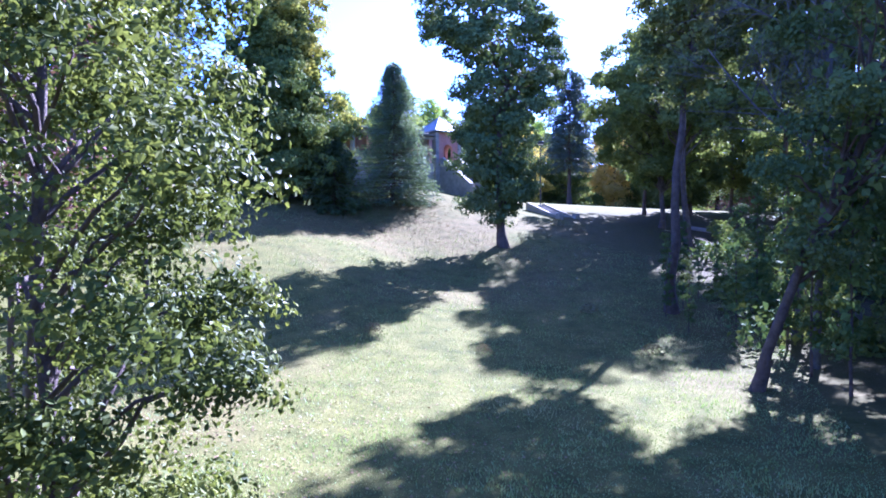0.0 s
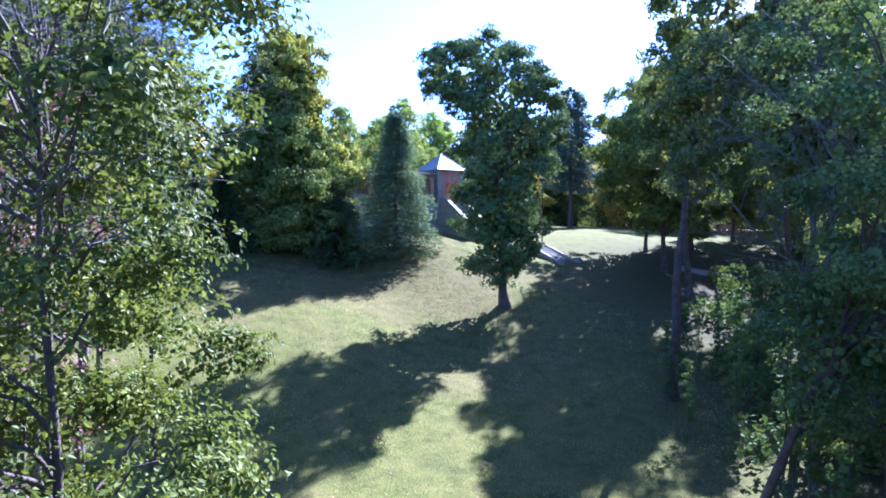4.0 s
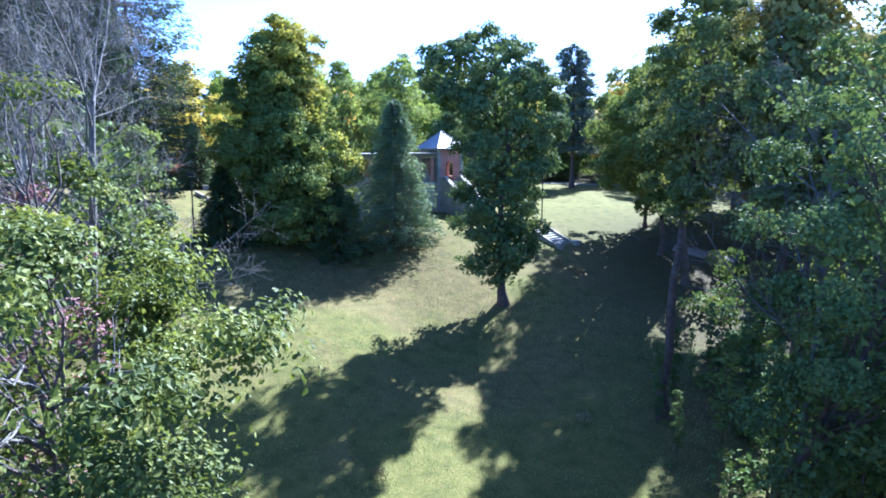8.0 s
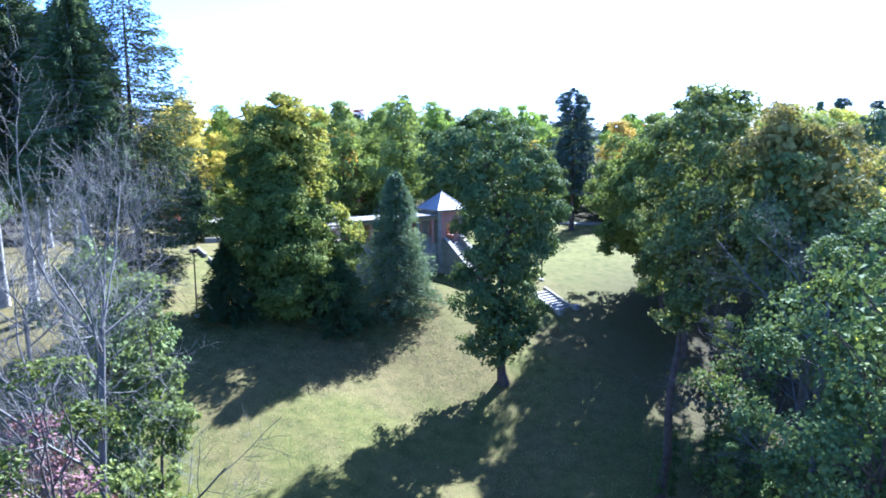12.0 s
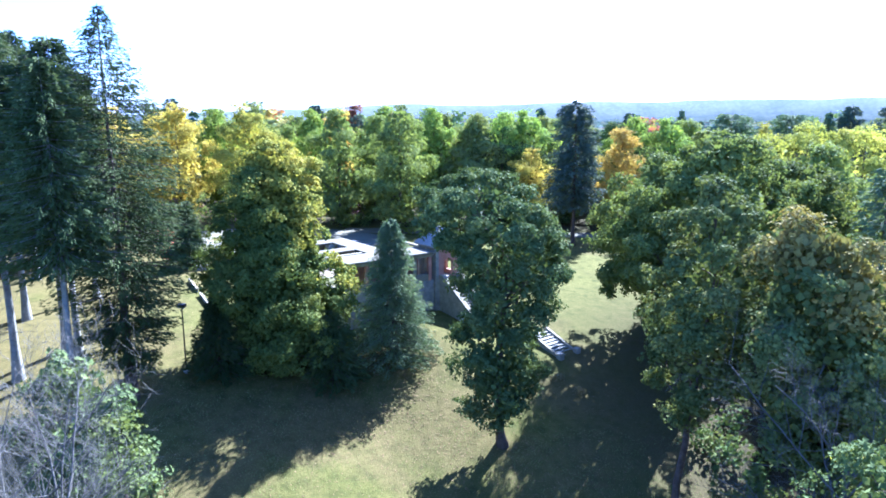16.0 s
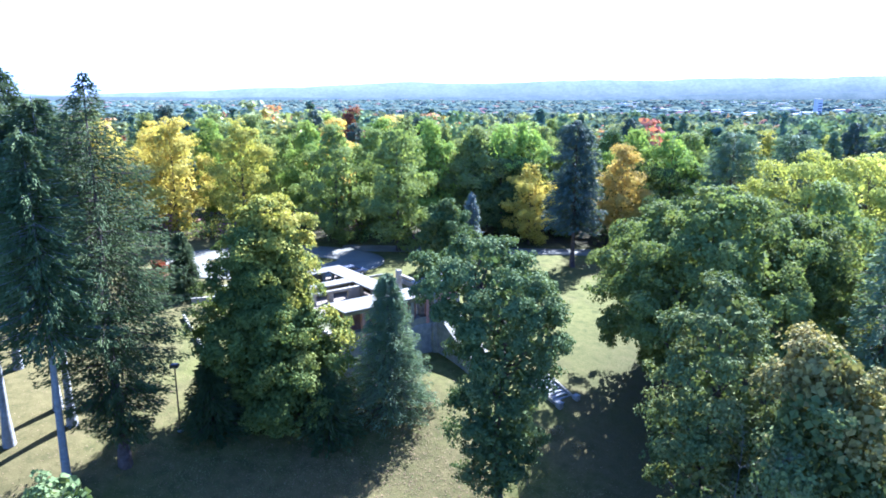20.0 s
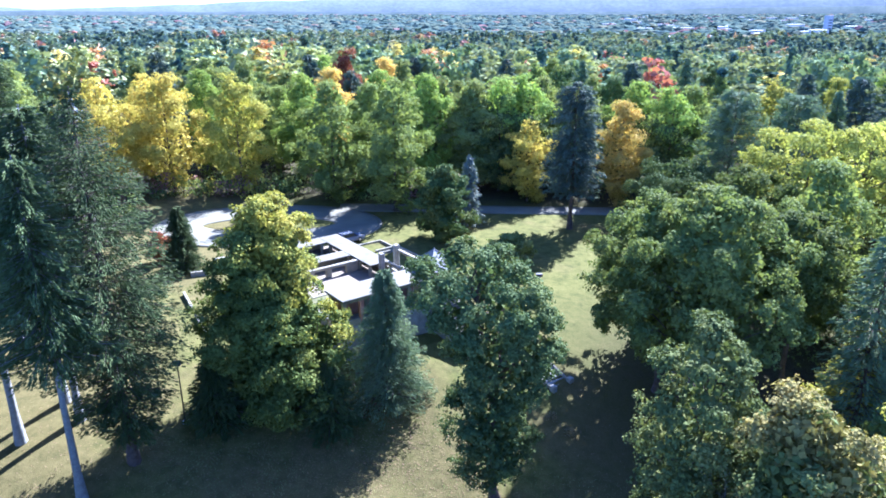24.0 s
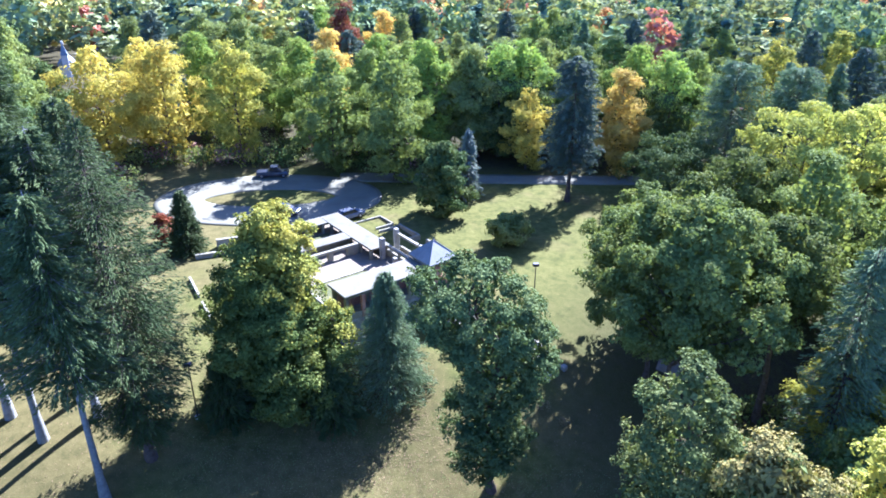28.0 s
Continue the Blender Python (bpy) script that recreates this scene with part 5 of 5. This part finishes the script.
# ---------------------------------------------------------------- far woods, to the valley and the hills
def far_crown(pine, seed, clumps, per, size):
    """Leaves of one far crown, 20 m high."""
    r = np.random.default_rng(seed)
    prof = [(2, 2.6, 0, 0), (5, 4.4, 0, 0), (11, 3.2, 0, 0), (16, 1.7, 0, 0), (21.5, 0.3, 0, 0)] if pine else [(4, 3.0, 0, 0), (7, 5.8, 0, 0), (11, 6.6, 0, 0), (15.5, 5.4, 0, 0), (18.5, 3.0, 0, 0), (20, 0.8, 0, 0)]
    c, pts, face = crown_points(prof, clumps, per, 1.1 if pine else 1.6, r, 0.6)
    v, f = leaf_quads(pts, size, r, 0.4, 0.9, face=face * 1.3, wob=0.3)
    iv, jf = leaf_quads(inner_points(prof, clumps * 3, r, 0.55), size * 1.7, r, 0.3)
    return np.concatenate([v, iv]), np.concatenate([f, jf + len(v)])


def far_woods(y0, y1, spacing, clumps, per, size, seed, share):
    """Many far trees in one mesh, on an uneven grid that widens with the view."""
    r = np.random.default_rng(seed)
    xs, ys = [], []
    for q in np.arange(y0, y1, spacing):
        gx2 = np.arange(-0.78 * q, 0.78 * q, spacing)
        xs.append(gx2 + r.uniform(-0.48, 0.48, len(gx2)) * spacing)
        ys.append(q + r.uniform(-0.48, 0.48, len(gx2)) * spacing)
    x, y = np.concatenate(xs), np.concatenate(ys)
    # the town's clearings in the valley, and the car park by the church
    town = (x > 0.24 * y) & (x < 0.7 * y) & (y > 950) & (y < 2500) & (r.uniform(0, 1, len(x)) < 0.62)
    park = ((x + 122) / 22) ** 2 + ((y - 299) / 29) ** 2 < 1
    ride = (y < 275) & (np.abs(x + 0.418 * (y - 8)) < 11) | (y < 240) & (np.abs(x + 112) < 17)
    keep = ~(town | park | ride)
    x, y = x[keep], y[keep]
    n = len(x)
    kind = np.searchsorted(np.cumsum(share), r.uniform(0, 1, n) * 0.999)
    patch = np.sin(x / 55 + seed) + np.sin(y / 70 + x / 90) + r.normal(0, 0.7, n)
    kind = np.where(patch > 1.2, 0, np.where((patch < -1.3) & (kind == 0), 2, kind))
    wide, tall, turn, pick = r.uniform(0.8, 1.3, n) * spacing / 10.5, r.uniform(0.78, 1.22, n), r.uniform(0, 6.28, n), r.integers(0, 4, n)
    z = ground_z(x, y)
    V, F, K, count = [], [], [], 0
    for pine in (True, False):
        for j in range(4):
            v, f = far_crown(pine, seed * 10 + j + 5 * pine, clumps, per, size)
            k = np.flatnonzero(((kind == 0) == pine) & (pick == j))
            co, si = np.cos(turn[k])[:, None] * wide[k][:, None], np.sin(turn[k])[:, None] * wide[k][:, None]
            V.append(np.stack([x[k][:, None] + co * v[:, 0] - si * v[:, 1], y[k][:, None] + si * v[:, 0] + co * v[:, 1], z[k][:, None] + tall[k][:, None] * v[:, 2]], -1).reshape(-1, 3))
            F.append((count + np.arange(len(k))[:, None, None] * len(v) + f[None]).reshape(-1, 4))
            K.append(np.repeat(kind[k], len(f)))
            count += len(k) * len(v)
    return np.concatenate(V), np.concatenate(F), np.concatenate(K)


def far_canopy(y0, y1, spacing, seed, share):
    """The canopy of the farthest woods: low overlapping domes."""
    r = np.random.default_rng(seed)
    yy = np.arange(y0, y1, spacing)
    x = np.concatenate([np.arange(-0.8 * q, 0.8 * q, spacing) for q in yy])
    y = np.concatenate([np.full(len(np.arange(-0.8 * q, 0.8 * q, spacing)), q) for q in yy])
    x, y = x + r.uniform(-0.5, 0.5, len(x)) * spacing, y + r.uniform(-0.5, 0.5, len(x)) * spacing
    keep = ~((x > 0.24 * y) & (x < 0.7 * y) & (y < 2500) & (r.uniform(0, 1, len(x)) < 0.5))
    x, y = x[keep], y[keep]
    n = len(x)
    w, h = spacing * r.uniform(0.5, 0.85, n), r.uniform(5, 10, n)
    z = ground_z(x, y) + 9
    az = np.arange(8) * np.pi / 4
    rings = [(1.0, -0.5), (0.85, 0.35), (0.5, 0.8)]
    grid = np.array([(a * np.cos(t + b), a * np.sin(t + b), b) for a, b in rings for t in az] + [(0, 0, 1.0)])
    V = np.stack([x[:, None] + w[:, None] * grid[:, 0], y[:, None] + w[:, None] * grid[:, 1], z[:, None] + h[:, None] * grid[:, 2] * r.uniform(0.75, 1.25, (n, 25))], -1).reshape(-1, 3)
    face = [(k * 8 + i, k * 8 + (i + 1) % 8, k * 8 + 8 + (i + 1) % 8) for k in range(2) for i in range(8)] + [(k * 8 + i, k * 8 + 8 + (i + 1) % 8, k * 8 + 8 + i) for k in range(2) for i in range(8)] + [(16 + i, 16 + (i + 1) % 8, 24) for i in range(8)]
    F = (np.arange(n)[:, None, None] * 25 + np.array(face)[None]).reshape(-1, 3)
    kind = np.searchsorted(np.cumsum(share), r.uniform(0, 1, n) * 0.999)
    return V, F, np.repeat(kind, len(face))


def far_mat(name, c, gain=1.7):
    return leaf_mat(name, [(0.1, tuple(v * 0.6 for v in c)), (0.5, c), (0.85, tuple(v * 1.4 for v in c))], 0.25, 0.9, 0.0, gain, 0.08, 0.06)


# leaf colours get greyer and bluer ring by ring, painting in distance haze
MATS = [far_mat("far_pines", (0.048, 0.072, 0.050), 1.9), far_mat("far_oaks", (0.090, 0.118, 0.054), 1.9), far_mat("far_olive_trees", (0.125, 0.138, 0.060), 1.9), far_mat("far_lime_trees", (0.17, 0.185, 0.062)),
        far_mat("far_yellow_trees", (0.28, 0.24, 0.065)), far_mat("far_orange_trees", (0.28, 0.17, 0.07)), far_mat("far_red_trees", (0.24, 0.105, 0.065))]
MID_HAZED = [far_mat("distant_pines", (0.058, 0.080, 0.062), 1.36), far_mat("distant_oaks", (0.082, 0.106, 0.064), 1.36), far_mat("distant_olive_trees", (0.100, 0.114, 0.066), 1.36), far_mat("distant_lime_trees", (0.122, 0.134, 0.068), 1.36),
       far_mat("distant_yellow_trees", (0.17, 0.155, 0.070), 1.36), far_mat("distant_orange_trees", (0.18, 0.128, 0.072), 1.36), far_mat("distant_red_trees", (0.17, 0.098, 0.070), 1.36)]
VALLEY_HAZED = [far_mat("valley_pines", (0.06, 0.088, 0.078), 0.88), far_mat("valley_oaks", (0.075, 0.105, 0.08), 0.88), far_mat("valley_olive_trees", (0.095, 0.118, 0.082), 0.88), far_mat("valley_lime_trees", (0.115, 0.13, 0.084), 0.88), far_mat("valley_yellow_trees", (0.15, 0.142, 0.085), 0.88), far_mat("valley_orange_trees", (0.16, 0.118, 0.085), 0.88), far_mat("valley_red_trees", (0.15, 0.095, 0.085), 0.88)]
SHARE = [0.26, 0.34, 0.24, 0.09, 0.03, 0.02, 0.02]
for v, f, k, mats in ((*far_woods(205, 470, 13.0, 22, 12, 1.3, 101, [0.18, 0.34, 0.28, 0.12, 0.035, 0.025, 0.02]), MATS), (*far_woods(470, 1050, 14.5, 10, 5, 2.5, 102, SHARE), MID_HAZED), (*far_canopy(1050, 3000, 29, 103, SHARE), VALLEY_HAZED)):
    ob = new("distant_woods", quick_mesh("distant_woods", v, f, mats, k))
    tagged(ob, "mixed autumn woods reaching into the valley, greyed and blued for haze", "woods", kind="stuff")


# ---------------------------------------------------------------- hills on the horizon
# blue-grey of hills and ridge is distance haze put into the base colour
HAZED_HILL = surface("far_wooded_hills", [(0.3, (0.088, 0.110, 0.128)), (0.7, (0.125, 0.147, 0.166))], 0.006, 0.05, 1.0, 0.0, 0.0, 0.1)


HAZED_RIDGE = surface("near_wooded_ridge", [(0.3, (0.050, 0.068, 0.068)), (0.7, (0.080, 0.098, 0.094))], 0.02, 0.15, 1.0, 0.0, 0.0, 0.1)


def ridge_line(dist, height, seed, depth, rise, cover):
    x = np.linspace(-3200, 3200, 160)
    r = np.random.default_rng(seed)
    z = np.zeros(160)
    for k in range(9):
        z += np.sin(x / (1100 / (1.6 ** k)) + r.uniform(0, 6.28)) / 1.5 ** k
    z = height * (0.72 + 0.2 * z) + rise * (0.5 + 0.5 * np.tanh((x + 300) / 900)) + rise * 0.5 * np.exp(-((x + 150) / 260) ** 2)
    y = dist - (x / 3200) ** 2 * dist * 0.22
    v = np.concatenate([np.stack([x, y, z * 0 - 30], 1), np.stack([x, y + depth * 0.5, z], 1), np.stack([x, y + depth, z * 0 - 30], 1)])
    i = np.arange(159)
    f = np.concatenate([np.stack([i, i + 1, i + 161, i + 160], 1), np.stack([i + 160, i + 161, i + 321, i + 320], 1)])
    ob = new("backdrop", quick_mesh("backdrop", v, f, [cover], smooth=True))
    tagged(ob, "low wooded hills along the horizon, painted hazy blue", "hills", kind="structure")


ridge_line(3300, 36, 5, 260, 0, HAZED_RIDGE)
ridge_line(3900, 88, 9, 600, 46, HAZED_HILL)


# ---------------------------------------------------------------- town in the valley
WHITE_WALL = surface("pale_rendered_walls", [(0.3, (0.50, 0.50, 0.49)), (0.7, (0.64, 0.64, 0.62))], 0.05, 0.6, 0.8, 0.2, 0.0, 0.01)
GREY_ROOF = surface("flat_grey_roofs", [(0.3, (0.34, 0.35, 0.37)), (0.7, (0.50, 0.51, 0.53))], 0.05, 0.6, 0.8, 0.2, 0.0, 0.01)
BRICK_WALL = surface("red_brick_walls", [(0.3, (0.28, 0.17, 0.13)), (0.7, (0.38, 0.25, 0.20))], 0.05, 0.6, 0.85, 0.2, 0.0, 0.01)
WINDOW = surface("far_window_glass", [(0.3, (0.05, 0.06, 0.07)), (0.7, (0.09, 0.10, 0.12))], 0.05, 0.6, 0.2, 0.5, 0.0, 0.01)


def block(x, y, w, d, h, turn, wall):
    t = empty("distant_building", pose(x, y, gz(x, y) - 1, 0, 0, turn), "pale flat-roofed building in the distant valley", "building", "town in the valley")
    part("wall", solid(-w / 2, w / 2, -d / 2, d / 2, 0, h, bevel=0.3), wall, t)
    part("roof", solid(-w / 2 - 0.4, w / 2 + 0.4, -d / 2 - 0.4, d / 2 + 0.4, h + 0.01, h + 0.8, bevel=0.2), GREY_ROOF, t)
    for k in range(max(1, int(h / 5))):
        part("window", solid(-w / 2 + 1.5, w / 2 - 1.5, -d / 2 - 0.15, -d / 2 + 0.1, 2.5 + 4.6 * k, 4.4 + 4.6 * k, bevel=0.05), WINDOW, t, "band of dark windows")


r = np.random.default_rng(120)
for k in range(60):
    y = r.uniform(900, 2700)
    x = y * r.uniform(0.22, 0.66)
    block(x, y, r.uniform(10, 30), r.uniform(10, 24), r.uniform(13, 20), r.uniform(-20, 20), (WHITE_WALL, WHITE_WALL, BRICK_WALL)[k % 3])
block(672, 1290, 10, 10, 38, 12, WHITE_WALL)
block(300, 620, 16, 60, 12, 4, WHITE_WALL)


# ---------------------------------------------------------------- rough grass on the lower lawn
r = np.random.default_rng(130)
n = 70000
y = 14 + 46 * r.uniform(0, 1, n) ** 1.5
x = r.uniform(-1, 1, n) * (6 + 0.32 * y)
c = np.stack([x, y, ground_z(x, y)], 1)
th = r.uniform(0, 2 * np.pi, n)
hh = r.uniform(0.04, 0.13, n) * (0.7 + 0.5 * np.sin(x * 0.9 + np.sin(y * 0.7)) * np.sin(y * 0.8))
e = np.stack([np.cos(th), np.sin(th), th * 0], 1) * 0.022
tip = np.stack([r.normal(0, 0.05, n), r.normal(0, 0.05, n), np.maximum(hh, 0.03)], 1)
v = np.stack([c - e - (0, 0, 0.02), c + e - (0, 0, 0.02), c + tip], 1).reshape(-1, 3)
tagged(new("grass", quick_mesh("grass", v, np.arange(3 * n).reshape(n, 3), [BLADE])), "rough mown grass blades on the lower lawn", "grass", kind="stuff")
# fallen leaves under the trees
fallen = leaf_mat("fallen_leaves", [(0.1, (0.13, 0.09, 0.05)), (0.5, (0.20, 0.14, 0.075)), (0.85, (0.28, 0.20, 0.10))], 0.1, 0.8, 0.05, 1.0, 0.6)
spots = [(-14.2, 62.0, 7.0, 5200), (-5.5, 63.5, 4.5, 2600), (5.0, 55.5, 6.0, 2600), (0.0, 40.0, 14.0, 2200), (14.0, 44.0, 9.0, 2600), (-6.0, 20.0, 6.0, 1500), (-31.0, 57.0, 9.0, 2600)]
p = np.concatenate([np.stack([x + r.normal(0, s, k), y + r.normal(0, s, k)], 1) for x, y, s, k in spots])
c = np.stack([p[:, 0], p[:, 1], ground_z(p[:, 0], p[:, 1]) + 0.03], 1)
v, f = leaf_quads(c, 0.085, r, face=np.tile((0, 0, 2.0), (len(c), 1)), wob=0.5)
tagged(new("fallen_leaves", quick_mesh("fallen_leaves", v, f, [fallen])), "brown fallen leaves strewn on the lawn", "leaves", kind="stuff")
weed = leaf_mat("weed_leaves", [(0.1, (0.05, 0.05, 0.025)), (0.5, (0.09, 0.08, 0.04)), (0.85, (0.15, 0.13, 0.06))], 0.2)
for x, y, s in ((-3.5, 34.9, 1.0), (8.7, 41.5, 1.2), (1.9, 32.6, 0.8), (9.9, 33.0, 1.1), (10.9, 66.5, 1.4), (12.6, 64.8, 1.3)):
    rr = np.random.default_rng(int(1000 + 10 * x))
    v, f = leaf_quads(inner_points([(0, 0.5, 0, 0), (0.25, 0.55, 0, 0), (0.5, 0.15, 0, 0)], 160, rr, 1.0), 0.16, rr, 0.4, 0.3)
    t = new("weed_tuft", quick_mesh("weed_tuft", v, f, [weed]))
    t.matrix_world = Matrix.LocRotScale((x, y, gz(x, y)), None, (s, s, s))
    tagged(t, "tuft of brown weeds in the lawn", "plant", "weed tufts")


# ---------------------------------------------------------------- church and car park beyond the wood
BLUE_SLATE = surface("blue_grey_slates", [(0.3, (0.16, 0.20, 0.25)), (0.7, (0.24, 0.28, 0.33))], 0.4, 3, 0.6, 0.3, 0.2, 0.02)
church = empty("church", pose(-112, 222, gz(-112, 222), 0, 0, 25) @ Matrix.Scale(0.44, 4), "small white church with a steep blue-grey spire", "church")
part("nave", solid(-5, 5, -9, 9, -1, 8, bevel=0.1), WHITE_WALL, church)
bm = bmesh.new()
q = [bm.verts.new(p) for p in ((-5.5, -9.4, 7.9), (5.5, -9.4, 7.9), (0, -9.4, 14), (-5.5, 9.4, 7.9), (5.5, 9.4, 7.9), (0, 9.4, 14))]
for f in ((0, 1, 2), (5, 4, 3), (0, 2, 5, 3), (1, 4, 5, 2), (0, 3, 4, 1)):
    bm.faces.new([q[k] for k in f])
part("nave_roof", bm, BLUE_SLATE, church, "steep blue-grey slate roof")
part("steeple", solid(-2, 2, -13, -9.02, -1, 15, bevel=0.1), WHITE_WALL, church)
bm = bmesh.new()
bmesh.ops.create_cone(bm, cap_ends=True, segments=4, radius1=3.3, radius2=0.3, depth=7, matrix=pose(0, -11, 18.55, 0, 0, 45))
part("spire", bm, BLUE_SLATE, church, "blue-grey pyramid spire")
part("belfry", solid(-0.7, 0.7, -11.7, -10.3, 21.9, 24, bevel=0.08), WHITE_WALL, church)

ribbon("car_park", np.stack([np.full(16, -122.0) + np.linspace(-3, 3, 16), np.linspace(276, 322, 16)], 1), 32, ASPHALT, 0.2, "asphalt car park beyond the wood", "car park")
r = np.random.default_rng(140)
lot = [car("parked_car", -134, 290, 80, DARK_PAINT, "dark car in the distant car park"), car("parked_car", -130.5, 290, 80, GREY_PAINT, "grey car in the distant car park")]
for k in range(12):
    copy_thing(lot[k % 2], pose(-127 + 3.4 * (k % 6) + r.uniform(-0.3, 0.3), 290 + 22 * (k // 6), gz(-120, 290 + 22 * (k // 6)) + 0.3, 0, 0, 80))
